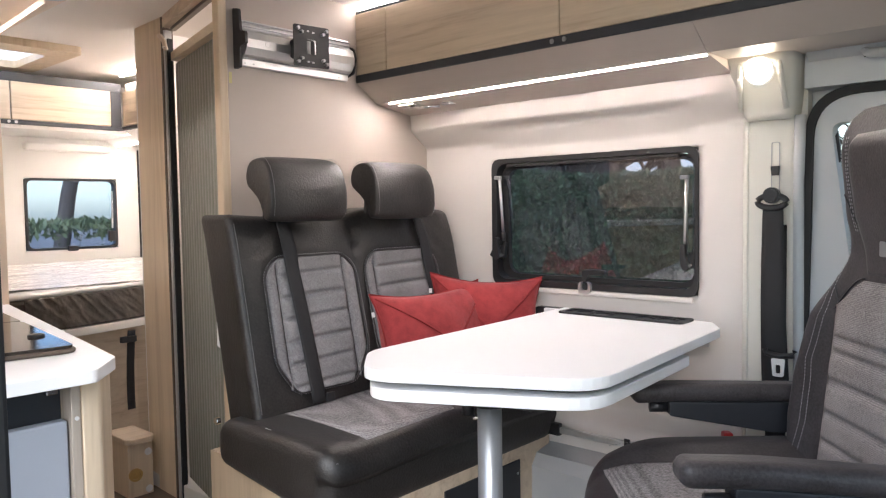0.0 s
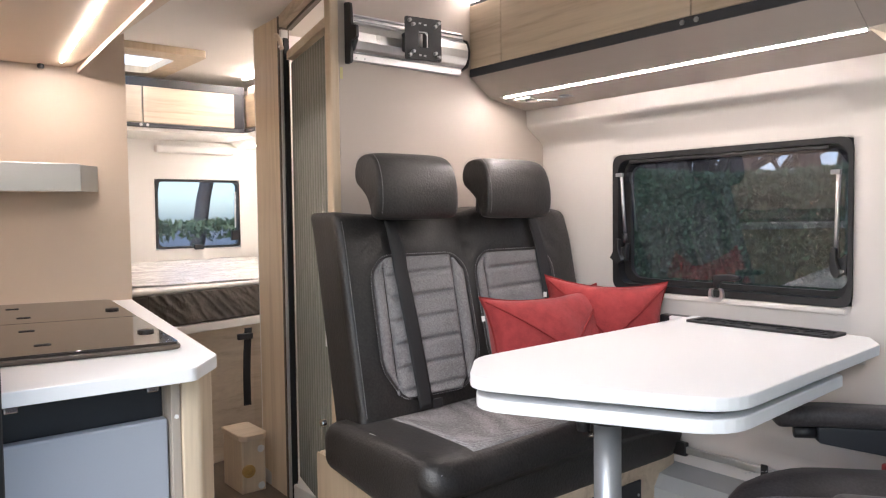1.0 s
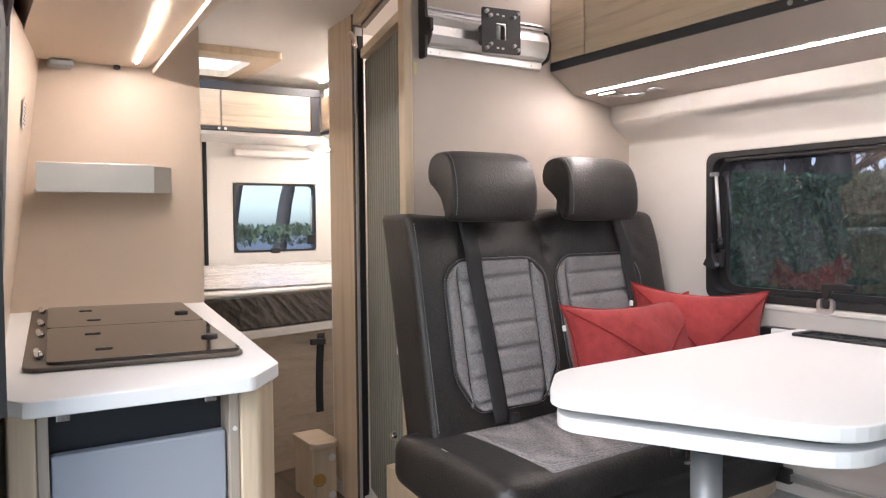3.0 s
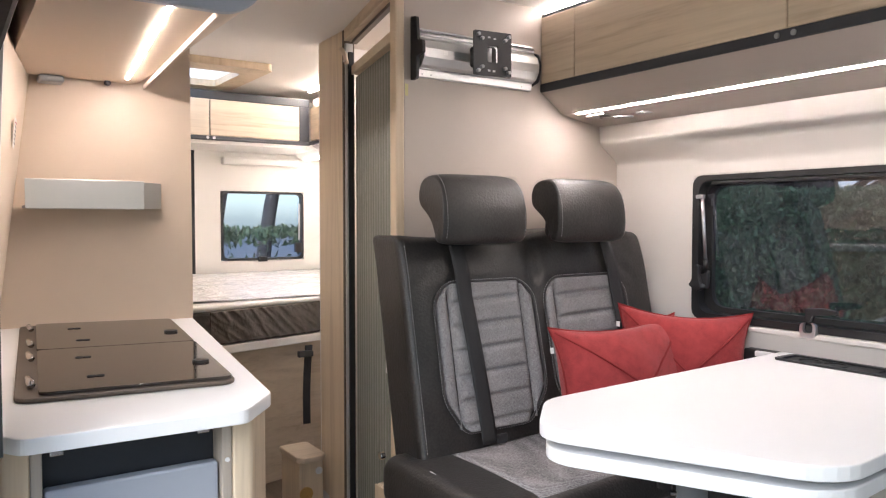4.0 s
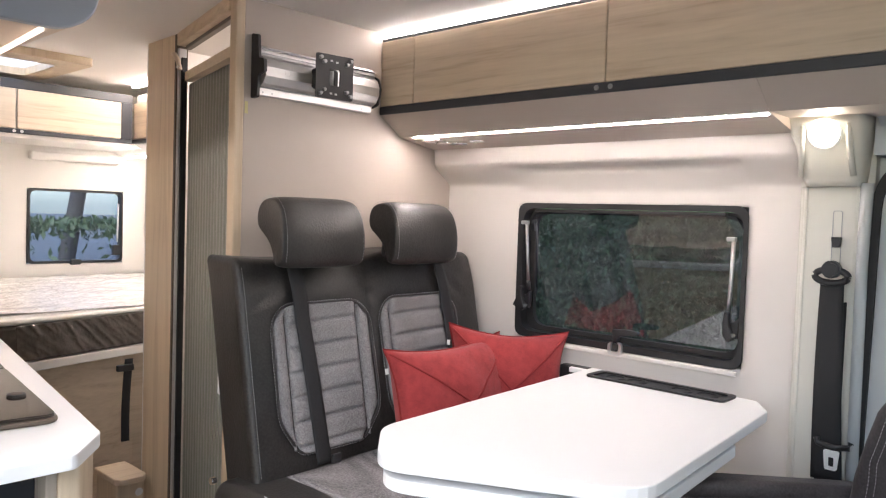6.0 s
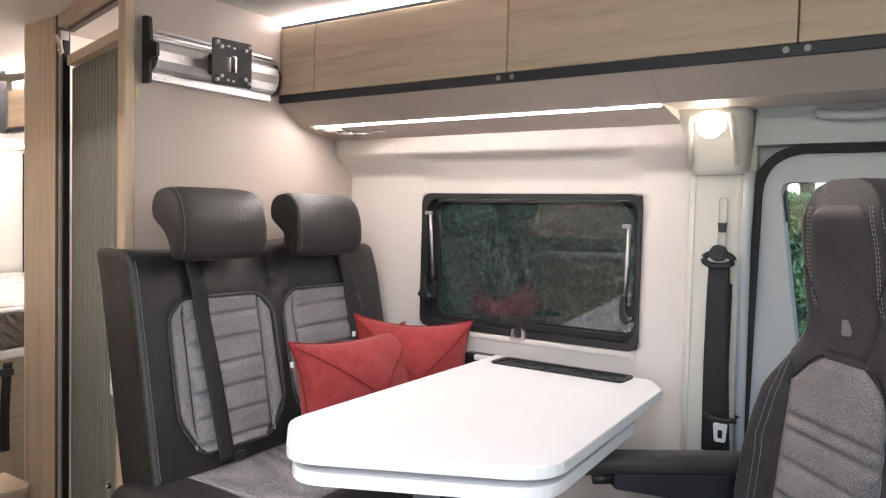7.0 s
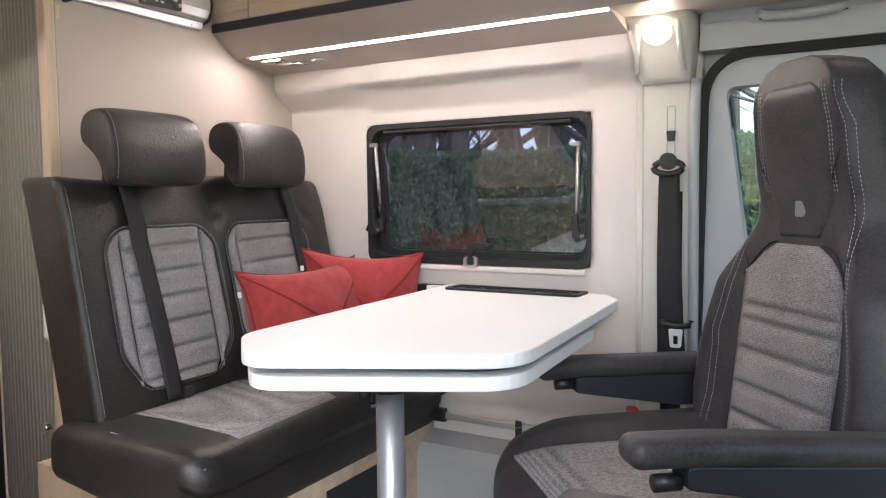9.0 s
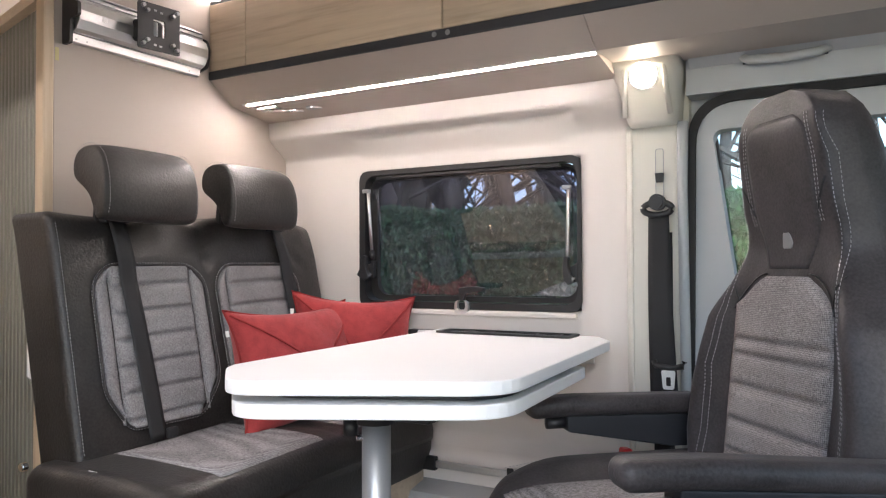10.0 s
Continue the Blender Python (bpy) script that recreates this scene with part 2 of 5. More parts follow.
M["skylight"] = opal("opal_dome")
M["pane_dark"] = pane_material("tinted_acrylic", (0.55, 0.555, 0.66), 0.145, 0.018)
M["pane_clear"] = pane_material("door_glass", (0.90, 0.94, 0.93), 0.03)
M["pane_rear"] = pane_material("rear_acrylic", (0.66, 0.73, 0.84), 0.03, 0.01)
M["tape"] = rough_surface("yellow_tape", (0.55, 0.50, 0.25), 0.6, bump=0.0)
M["foot"] = rough_surface("grey_lining", (0.40, 0.405, 0.41), 0.6, scale=12, spread=0.06, bump=0.2, fine=500)
M["tag"] = rough_surface("white_tag", (0.75, 0.75, 0.74), 0.7, bump=0.0)
M["red_plastic"] = rough_surface("red_button", (0.35, 0.015, 0.015), 0.35, bump=0.0)
M["body"] = rough_surface("body_paint", (0.45, 0.45, 0.45), 0.35, bump=0.0)
M["grass"] = rough_surface("gravel_ground", (0.24, 0.225, 0.20), 0.9, scale=1.5, spread=0.3, bump=0.5, fine=40, dist=0.03)
M["bark"] = rough_surface("bark", (0.085, 0.07, 0.06), 0.9, scale=5, spread=0.3, bump=0.6, fine=30, dist=0.02)


def leaf_material(name, dark, light):
    m, n, l, p = mat(name)
    g = n.new("ShaderNodeNewGeometry")
    r = n.new("ShaderNodeValToRGB")
    r.color_ramp.elements[0].color = (*dark, 1)
    r.color_ramp.elements[1].color = (*light, 1)
    l.new(g.outputs["Random Per Island"], r.inputs["Fac"])
    l.new(r.outputs["Color"], p.inputs["Base Color"])
    p.inputs["Roughness"].default_value = 0.5
    return m


M["leaf"] = leaf_material("laurel_leaf", (0.030, 0.085, 0.035), (0.11, 0.23, 0.09))
# dark green that carries the shade deep in the hedge
M["leaf_core"] = rough_surface("hedge_inner_shade", (0.035, 0.07, 0.03), 0.8, scale=14, spread=0.6, bump=0.6, fine=60, dist=0.03)
M["leaf_brown"] = leaf_material("shrub_leaf", (0.06, 0.09, 0.03), (0.20, 0.24, 0.10))


# ---- building helpers ----
def part(name, bm, material, parent=None, label="", smooth=False):
    """One mesh object from a bmesh, under a thing or a part."""
    me = bpy.data.meshes.new(name)
    bmesh.ops.recalc_face_normals(bm, faces=bm.faces)
    bm.to_mesh(me)
    bm.free()
    me.materials.append(M[material])
    if smooth:
        for f in me.polygons:
            f.use_smooth = True
    ob = new(name, me)
    ob.parent = parent
    if label:
        ob["label"] = label
    return ob


def thing(name, label, category, group="", kind="", at=(0, 0, 0), turn=0):
    ob = new(name)
    ob.empty_display_size = 0.05
    ob.matrix_world = pose(*at, 0, 0, turn)
    return tagged(ob, label, category, group, kind)


def bevel(bm, r, seg=2):
    if r:
        bmesh.ops.bevel(bm, geom=list(bm.edges), offset=r, segments=seg, affect='EDGES', profile=0.5)


def box(x0, x1, y0, y1, z0, z1, r=0.0, seg=2, bm=None):
    b = bmesh.new()
    bmesh.ops.create_cube(b, size=1)
    for v in b.verts:
        v.co = Vector(((x0 + x1) / 2 + v.co.x * (x1 - x0), (y0 + y1) / 2 + v.co.y * (y1 - y0), (z0 + z1) / 2 + v.co.z * (z1 - z0)))
    bevel(b, r, seg)
    return b if bm is None else merge(bm, b)


def merge(bm, other):
    me = bpy.data.meshes.new("t")
    other.to_mesh(me)
    other.free()
    bm.from_mesh(me)
    bpy.data.meshes.remove(me)
    return bm


def prism(pts, lo, hi, axis='z', r=0.0, seg=2):
    """A plate of outline pts (two coordinates each), thick from lo to hi along an axis."""
    b = bmesh.new()
    order = {'z': lambda p, h: (p[0], p[1], h), 'x': lambda p, h: (h, p[0], p[1]), 'y': lambda p, h: (p[0], h, p[1])}[axis]
    low = [b.verts.new(order(p, lo)) for p in pts]
    top = [b.verts.new(order(p, hi)) for p in pts]
    n = len(pts)
    b.faces.new(low[::-1])
    b.faces.new(top)
    for i in range(n):
        b.faces.new((low[i], low[(i + 1) % n], top[(i + 1) % n], top[i]))
    bmesh.ops.recalc_face_normals(b, faces=b.faces)
    if r:
        caps = [e for e in b.edges if all(v in set(top) for v in e.verts) or all(v in set(low) for v in e.verts)]
        bmesh.ops.bevel(b, geom=caps, offset=r, segments=seg, affect='EDGES', profile=0.5)
    return b


def rounded(pts, radius, n=6):
    """Rounds the corners of an outline; radius is one number or one for each corner."""
    out = []
    k = len(pts)
    for i in range(k):
        p, a, c = Vector(pts[i]), Vector(pts[i - 1]), Vector(pts[(i + 1) % k])
        r = radius[i] if isinstance(radius, (list, tuple)) else radius
        u, w = (a - p), (c - p)
        r = min(r, u.length * 0.49, w.length * 0.49)
        s, e = p + u.normalized() * r, p + w.normalized() * r
        for j in range(n + 1):
            f = j / n
            out.append(tuple(s * (1 - f) ** 2 + p * 2 * f * (1 - f) + e * f * f))
    return out


def rect(x0, x1, y0, y1, r, n=6):
    return rounded([(x0, y0), (x1, y0), (x1, y1), (x0, y1)], r, n)


def ring(outer, inner, lo, hi, axis='y'):
    """A frame between two outlines with the same number of points."""
    b = bmesh.new()
    order = {'z': lambda p, h: (p[0], p[1], h), 'x': lambda p, h: (h, p[0], p[1]), 'y': lambda p, h: (p[0], h, p[1])}[axis]
    n = len(outer)
    vs = [[b.verts.new(order(p, h)) for p in line] for line in (outer, inner) for h in (lo, hi)]
    for i in range(n):
        j = (i + 1) % n
        b.faces.new((vs[0][i], vs[0][j], vs[1][j], vs[1][i]))
        b.faces.new((vs[2][i], vs[3][i], vs[3][j], vs[2][j]))
        b.faces.new((vs[1][i], vs[1][j], vs[3][j], vs[3][i]))
        b.faces.new((vs[0][i], vs[2][i], vs[2][j], vs[0][j]))
    return b


def tube(pts, r, n=8, bm=None, closed=False):
    """A round bar along a line of points."""
    b = bm or bmesh.new()
    pts = [Vector(p) for p in pts]
    rings = []
    k = len(pts)
    for i, p in enumerate(pts):
        d = (pts[min(i + 1, k - 1)] - pts[max(i - 1, 0)]).normalized()
        side = d.cross(Vector((0, 0, 1)) if abs(d.z) < 0.9 else Vector((1, 0, 0))).normalized()
        up = side.cross(d)
        rings.append([b.verts.new(p + (side * math.cos(2 * math.pi * j / n) + up * math.sin(2 * math.pi * j / n)) * r) for j in range(n)])
    for i in range(k - 1):
        for j in range(n):
            b.faces.new((rings[i][j], rings[i][(j + 1) % n], rings[i + 1][(j + 1) % n], rings[i + 1][j]))
    b.faces.new(rings[0][::-1])
    b.faces.new(rings[-1])
    return b


def disc(centre, normal, r, depth, n=20, bev=0.0):
    """A short round plug that faces along normal."""
    b = bmesh.new()
    bmesh.ops.create_cone(b, cap_ends=True, segments=n, radius1=r, radius2=r, depth=depth)
    if bev:
        bmesh.ops.bevel(b, geom=[e for e in b.edges if abs(e.verts[0].co.z - e.verts[1].co.z) < 1e-6], offset=bev, segments=2, affect='EDGES')
    q = Vector((0, 0, 1)).rotation_difference(Vector(normal)).to_matrix().to_4x4()
    b.transform(Matrix.Translation(centre) @ q)
    return b


def steps(h, r, n, k=4):
    """Sample places along one half-width, closer together near the rounding."""
    inner = [-(h - r) + 2 * (h - r) * i / n for i in range(n + 1)]
    edge = [(h - r) + r * math.tan(math.pi / 4 * (i + 1) / k) for i in range(k)]
    return [-e for e in reversed(edge)] + inner + edge


def soft_box(sx, sy, sz, r, n=(4, 8, 8), shape=None):
    """A rounded, finely divided block round the origin, then bent by shape(Vector)."""
    h = (sx / 2, sy / 2, sz / 2)
    ax = [steps(h[i], r, n[i]) for i in range(3)]
    b = bmesh.new()
    seen = {}

    def vert(i, j, k):
        key = (i, j, k)
        if key not in seen:
            v = Vector((ax[0][i], ax[1][j], ax[2][k]))
            q = Vector([max(-(h[a] - r), min(h[a] - r, v[a])) for a in range(3)])
            d = v - q
            if d.length > 1e-9:
                v = q + d.normalized() * r
            seen[key] = b.verts.new(shape(v) if shape else v)
        return seen[key]

    N = [len(a) - 1 for a in ax]
    for fix in range(3):
        u, w = [a for a in range(3) if a != fix]
        for end in (0, N[fix]):
            for i in range(N[u]):
                for j in range(N[w]):
                    quad = []
                    for di, dj in ((0, 0), (1, 0), (1, 1), (0, 1)):
                        idx = [0, 0, 0]
                        idx[fix], idx[u], idx[w] = end, i + di, j + dj
                        quad.append(vert(*idx))
                    if end == 0:
                        quad.reverse()
                    b.faces.new(quad)
    return b


def sheet(fn, nu, nv, thick=None):
    """A grid surface from fn(u, v), u and v from 0 to 1, given thickness by the vector thick."""
    b = bmesh.new()
    lay = []
    for off in ((Vector((0, 0, 0)),) if thick is None else (Vector((0, 0, 0)), Vector(thick))):
        lay.append([[b.verts.new(Vector(fn(i / nu, j / nv)) + off) for j in range(nv + 1)] for i in range(nu + 1)])
    for g in lay:
        for i in range(nu):
            for j in range(nv):
                b.faces.new((g[i][j], g[i + 1][j], g[i + 1][j + 1], g[i][j + 1]))
    if thick is not None:
        a, c = lay
        rim = [(i, 0) for i in range(nu)] + [(nu, j) for j in range(nv)] + [(i, nv) for i in range(nu, 0, -1)] + [(0, j) for j in range(nv, 0, -1)]
        for k in range(len(rim)):
            p, q = rim[k], rim[(k + 1) % len(rim)]
            b.faces.new((a[p[0]][p[1]], a[q[0]][q[1]], c[q[0]][q[1]], c[p[0]][p[1]]))
    return b


def stitches(pts, name, parent, size=0.0045, gap=0.0035, r=0.0007, material="stitch"):
    """A row of short thread stitches along a line."""
    b = bmesh.new()
    pts = [Vector(p) for p in pts]
    acc = 0.0
    run = []
    for a, c in zip(pts, pts[1:]):
        run.append((acc, a, c))
        acc += (c - a).length

    def where(s):
        for st, a, c in reversed(run):
            if s >= st:
                return a.lerp(c, min(1, (s - st) / max(1e-9, (c - a).length)))
        return pts[0]
    s = 0.0
    while s < acc - size:
        tube([where(s), where(s + size)], r, 4, b)
        s += size + gap
    return part(name, b, material, parent)


# ---- large structure ----
CEIL = 1.74
PX = -0.02          # dinette side of the bathroom partition
REAR = -2.14        # inner face of the rear door
SIDE = -1.928        # inner face of the entrance side


def structure(name, bm, material, label, category, smooth=False):
    return tagged(part(name, bm, material, None, "", smooth), label, category, kind="structure")


structure("floor", box(REAR, 3.3, SIDE - 0.06, 0.06, -0.06, 0.0), "floor", "dark wood-look vinyl van floor", "floor")
roofing = bmesh.new()
for a in ((REAR, -1.78, SIDE - 0.06, 0.06), (-1.39, 3.3, SIDE - 0.06, 0.06), (-1.78, -1.39, SIDE - 0.06, -1.28), (-1.78, -1.39, -0.825, 0.06)):
    box(a[0], a[1], a[2], a[3], CEIL, CEIL + 0.05, bm=roofing)
structure("ceiling", roofing, "ceiling", "pale padded van ceiling lining", "ceiling")

# window wall of the living area: one moulded lining with a hole for the window
WX0, WX1, WZ0, WZ1 = 0.300, 1.043, 0.780, 1.212


def wall_profile(z):
    """How far the lining stands into the room at a height."""
    if z > 1.345:
        return -0.082 - 0.06 * (z - 1.345)
    if z > 1.265:
        f = (z - 1.265) / 0.08
        return -0.082 * f * f * (3 - 2 * f)
    if z < 0.40:
        return -0.075 * min(1.0, (0.40 - z) / 0.03)
    if z < 0.47:
        return 0.0
    return 0.0


def wall_y(x, z):
    y = wall_profile(z)
    # moulded groove above the window: an overhanging lip with a sloping floor
    gx = min(1, max(0, (x - 0.285) / 0.045)) * min(1, max(0, (1.045 - x) / 0.045))
    if z > 1.333:
        g = y
    elif z > 1.325:
        g = -0.036 - 0.044 * (z - 1.325) / 0.008
    elif z > 1.245:
        f = (z - 1.245) / 0.080
        g = -0.036 * f * f * (3 - 2 * f)
    else:
        g = y
    y = y * (1 - gx) + g * gx
    # upright rib beside the pillar and a long ridge low on the wall
    y -= 0.016 * math.exp(-((x - 1.105) / 0.030) ** 2) * min(1, max(0, (1.34 - z) / 0.1))
    y -= 0.016 * math.exp(-((z - 0.475) / 0.016) ** 2)
    return y


def lining():
    xs = sorted(set([PX - 0.02 + i * 0.03 for i in range(41)] + [WX0, WX1, 1.18]))
    xs = [x for x in xs if x <= 1.18]
    zs = sorted(set([i * 0.02 for i in range(50)] + [1.0 + i * 0.01 for i in range(44)] + [1.242 + i * 0.004 for i in range(27)] + [WZ0, WZ1, 1.43]))
    b = bmesh.new()
    front, back = {}, {}
    for i, x in enumerate(xs):
        for j, z in enumerate(zs):
            front[i, j] = b.verts.new((x, wall_y(x, z), z))
            back[i, j] = b.verts.new((x, 0.05, z))
    inside = lambda i, j: WX0 - 1e-6 <= xs[i] and xs[i + 1] <= WX1 + 1e-6 and WZ0 - 1e-6 <= zs[j] and zs[j + 1] <= WZ1 + 1e-6
    for i in range(len(xs) - 1):
        for j in range(len(zs) - 1):
            if inside(i, j):
                continue
            b.faces.new((front[i, j], front[i + 1, j], front[i + 1, j + 1], front[i, j + 1]))
            b.faces.new((back[i, j], back[i, j + 1], back[i + 1, j + 1], back[i + 1, j]))
            for (a, c, nb) in (((i, j), (i + 1, j), (i, j - 1)), ((i, j + 1), (i + 1, j + 1), (i, j + 1)), ((i, j), (i, j + 1), (i - 1, j)), ((i + 1, j), (i + 1, j + 1), (i + 1, j))):
                if not (0 <= nb[0] < len(xs) - 1 and 0 <= nb[1] < len(zs) - 1) or inside(*nb):
                    b.faces.new((front[a], front[c], back[c], back[a]))
    return b


structure("wall_window_side", lining(), "wall", "cream moulded plastic side wall lining with grooves", "wall", smooth=True)
structure("wall_window_side_top", box(PX - 0.02, 3.3, 0.0, 0.05, 1.432, CEIL), "wall", "side wall behind the overhead lockers", "wall")
structure("wall_bathroom_side", box(REAR, PX - 0.042, 0.0, 0.05, 0, CEIL), "white_wall", "white side wall of the rear part", "wall")

# partition between bench and bathroom
structure("partition", prism([(PX, 0.05), (PX - 0.03, 0.05), (PX - 0.03, -0.848), (PX, -0.848)], 0, CEIL), "taupe", "taupe partition wall behind the bench", "wall")
structure("partition_edge_trim", box(PX - 0.030, PX + 0.004, -0.878, -0.849, 0, CEIL, 0.005), "edge_wood", "pale wood edge strip of the partition", "trim")

# rear wall with its window opening
RY0, RY1, RZ0, RZ1 = -0.700, -0.232, 0.862, 1.236
rear_wall = bmesh.new()
for a in ((SIDE, RY0, 0, CEIL), (RY1, 0.05, 0, CEIL), (RY0, RY1, 0, RZ0), (RY0, RY1, RZ1, CEIL)):
    box(REAR - 0.05, REAR, *a, bm=rear_wall)
structure("wall_rear", rear_wall, "white_wall", "white lining of the rear doors", "wall")
structure("rear_door_seal", box(REAR + 0.001, REAR + 0.012, -0.855, -0.835, 0.6, 1.46, 0.004), "rubber", "black rubber seal between the rear doors", "trim")
structure("rear_door_seal", box(REAR + 0.001, REAR + 0.012, -0.112, -0.092, 0.6, 1.40, 0.004), "rubber", "black rubber seal beside the rear door", "trim")

# entrance side with the open sliding door, and the cab
DX0, DX1 = 0.66, 3.15
ent = bmesh.new()
for a in ((REAR, DX0, 0, CEIL), (DX1, 3.3, 0, CEIL), (DX0, DX1, 1.70, CEIL)):
    box(a[0], a[1], SIDE - 0.06, SIDE, a[2], a[3], bm=ent)
structure("wall_entrance_side", ent, "sand", "sand-coloured entrance side wall with open doorway", "wall")
structure("door_seal", box(DX0 + 0.0005, DX0 + 0.014, SIDE - 0.05, SIDE + 0.002, 0, 1.70, 0.005), "rubber", "black rubber seal of the sliding door opening", "trim")
structure("fly_screen_bar", box(1.434, 1.4465, SIDE - 0.010, SIDE + 0.004, 0, 1.70, 0.003), "rubber", "black upright bar of the fly screen in the doorway", "trim")
cab = bmesh.new()
for a in ((0, 0.75), (1.35, CEIL)):
    box(3.25, 3.31, SIDE, 0.05, a[0], a[1], bm=cab)
structure("wall_cab_front", cab, "cab", "grey cab front below and above the windscreen", "wall")
structure("windscreen", box(3.27, 3.275, SIDE, 0.0, 0.75, 1.35), "pane_clear", "clear glass windscreen", "windscreen").visible_shadow = False

# driver's door: grey trim with a glazed opening, black seal round it
structure("wall_cab_side", box(1.17, 1.334, -0.005, 0.05, 0, 1.432), "pillar", "pale plastic pillar behind the driver's door", "wall")
structure("wall_cab_top", box(1.335, 3.25, -0.04, 0.05, 1.335, 1.432), "cab", "grey trim above the driver's door", "wall")
outer = rounded([(1.325, 0.05), (2.60, 0.05), (2.60, 1.325), (1.345, 1.325)], [0.02, 0.02, 0.06, 0.11], 8)
inner = rounded([(1.480, 0.60), (2.40, 0.60), (2.40, 1.252), (1.392, 1.245)], [0.02, 0.05, 0.06, 0.03], 8)
structure("door_1", ring(outer, inner, -0.02, 0.03), "cab", "grey inner trim of the driver's door", "door", smooth=False)
structure("door_pane", prism(inner, 0.02, 0.024, 'y'), "pane_clear", "clear glass of the driver's door", "window").visible_shadow = False
seal_in = rounded([(1.336, 0.06), (2.59, 0.06), (2.59, 1.312), (1.356, 1.312)], [0.02, 0.02, 0.06, 0.105], 8)
seal_out = rounded([(1.318, 0.03), (2.62, 0.03), (2.62, 1.334), (1.336, 1.334)], [0.02, 0.02, 0.07, 0.125], 8)
structure("door_rubber", ring(seal_out, seal_in, -0.034, -0.018), "rubber", "black rubber seal round the driver's door", "trim", smooth=False)
structure("wall_cab_corner", prism([(1.300, 1.10), (1.375, 1.10), (1.375, 1.30), (1.62, 1.30), (1.62, 1.432), (1.300, 1.432)], 0.0305, 0.0495, 'y'), "cab", "grey trim at the corner of the door frame", "wall")
structure("wall_cab_low", box(2.6, 3.25, -0.01, 0.05, 0, 1.335), "cab", "grey trim ahead of the driver's door", "wall")


# ---- overhead lockers of the living area ----
LKY, LKZ0, LKZ1 = -0.340, 1.507, 1.712


def locker(x0, x1, label, knob=None):
    t = thing("overhead_locker", label, "locker", "overhead lockers")
    part("body", box(x0 + 0.002, x1 - 0.002, LKY + 0.012, -0.002, 1.4815, CEIL - 0.003), "taupe", t)
    part("door", box(x0 + 0.0015, x1 - 0.0015, LKY - 0.008, LKY + 0.010, LKZ0, LKZ1, 0.003), "wood_x", t, "pale elm-look locker door")
    return t


locker(PX + 0.001, 0.130, "narrow pale elm-look filler of the overhead lockers")
locker(0.130, 0.803, "pale elm-look overhead locker above the window")
locker(0.803, 1.475, "pale elm-look overhead locker above the window")
locker(1.475, 2.15, "pale elm-look overhead locker above the cab step")
rail = structure("locker_rail", box(PX + 0.001, 2.15, LKY - 0.011, LKY + 0.012, 1.480, LKZ0 - 0.001, 0.003), "strip", "anthracite rail under the locker doors", "trim")
for x in (0.783, 0.822, 1.455, 1.495):
    tagged(part("locker_button", disc((x, LKY - 0.013, 1.4935), (0, -1, 0), 0.0068, 0.005, 16, 0.0015), "steel"), "round grey push button on the locker rail", "button", "locker buttons")
# solid dark strip, the shade of the gap put into its colour
structure("locker_top_strip", box(PX + 0.001, 2.15, LKY - 0.004, LKY + 0.02, LKZ1 + 0.001, 1.7225), "strip", "dark strip coloured as the shadow gap above the locker doors", "trim")
fascia = prism([(LKY - 0.006, 1.4795), (LKY + 0.085, 1.418), (-0.088, 1.390), (-0.05, 1.390), (-0.05, 1.436), (LKY + 0.03, 1.4795)], PX + 0.001, 1.172, 'x')
structure("locker_fascia", fascia, "taupe", "taupe sloping underside of the overhead lockers", "trim")
fascia2 = prism([(LKY - 0.006, 1.4795), (LKY + 0.085, 1.419), (-0.05, 1.421), (-0.05, 1.45), (LKY + 0.03, 1.4795)], 1.173, 2.15, 'x')
structure("locker_fascia_cab", fascia2, "taupe", "taupe underside of the lockers above the cab", "trim")
strip = thing("led_strip", "lit white strip light under the overhead lockers", "lamp", "strip lights")
part("channel", prism([(-0.2575, 1.4195), (-0.2575, 1.4170), (-0.2445, 1.4120), (-0.2425, 1.4120), (-0.2425, 1.4195)], 0.026, 1.172, 'x'), "alu", strip)
part("lens", prism([(-0.2535, 1.4146), (-0.2538, 1.4140), (-0.2490, 1.4119), (-0.2484, 1.4128)], 0.045, 1.168, 'x'), "led", strip)
strip2 = thing("led_strip", "lit white strip light along the ceiling edge", "lamp", "strip lights")
part("lens", box(PX + 0.01, 2.10, LKY - 0.006, LKY + 0.004, 1.7235, 1.7375, 0.001), "led_top", strip2)


socket = thing("reading_light_mount", "small chrome swivel mount under the overhead locker", "light mount")
part("plate", box(0.055, 0.135, -0.225, -0.190, 1.402, 1.4115, 0.003), "chrome", socket)
part("arm", tube([(0.10, -0.205, 1.400), (0.16, -0.190, 1.397), (0.20, -0.165, 1.398)], 0.006, 8), "chrome", socket, smooth=True)
part("disc", disc((0.235, -0.155, 1.405), (0, 0, 1), 0.028, 0.010, 20, 0.002), "steel", socket)

# ---- living area window ----
win = thing("window_1", "tinted acrylic camper window in a black frame, closed", "window", kind="structure")
fo = rect(WX0 - 0.002, WX1 + 0.002, WZ0 - 0.002, WZ1 + 0.002, 0.035, 8)
fi = rect(WX0 + 0.020, WX1 - 0.009, WZ0 + 0.018, WZ1 - 0.014, 0.045, 8)
part("window_frame", ring(fo, fi, -0.008, 0.045), "black", win)
go = rect(WX0 + 0.022, WX1 - 0.010, WZ0 + 0.020, WZ1 - 0.016, 0.05, 8)
gi = rect(WX0 + 0.048, WX1 - 0.018, WZ0 + 0.036, WZ1 - 0.032, 0.05, 8)
part("pane_seal", ring(go, gi, 0.022, 0.040), "rubber", win)
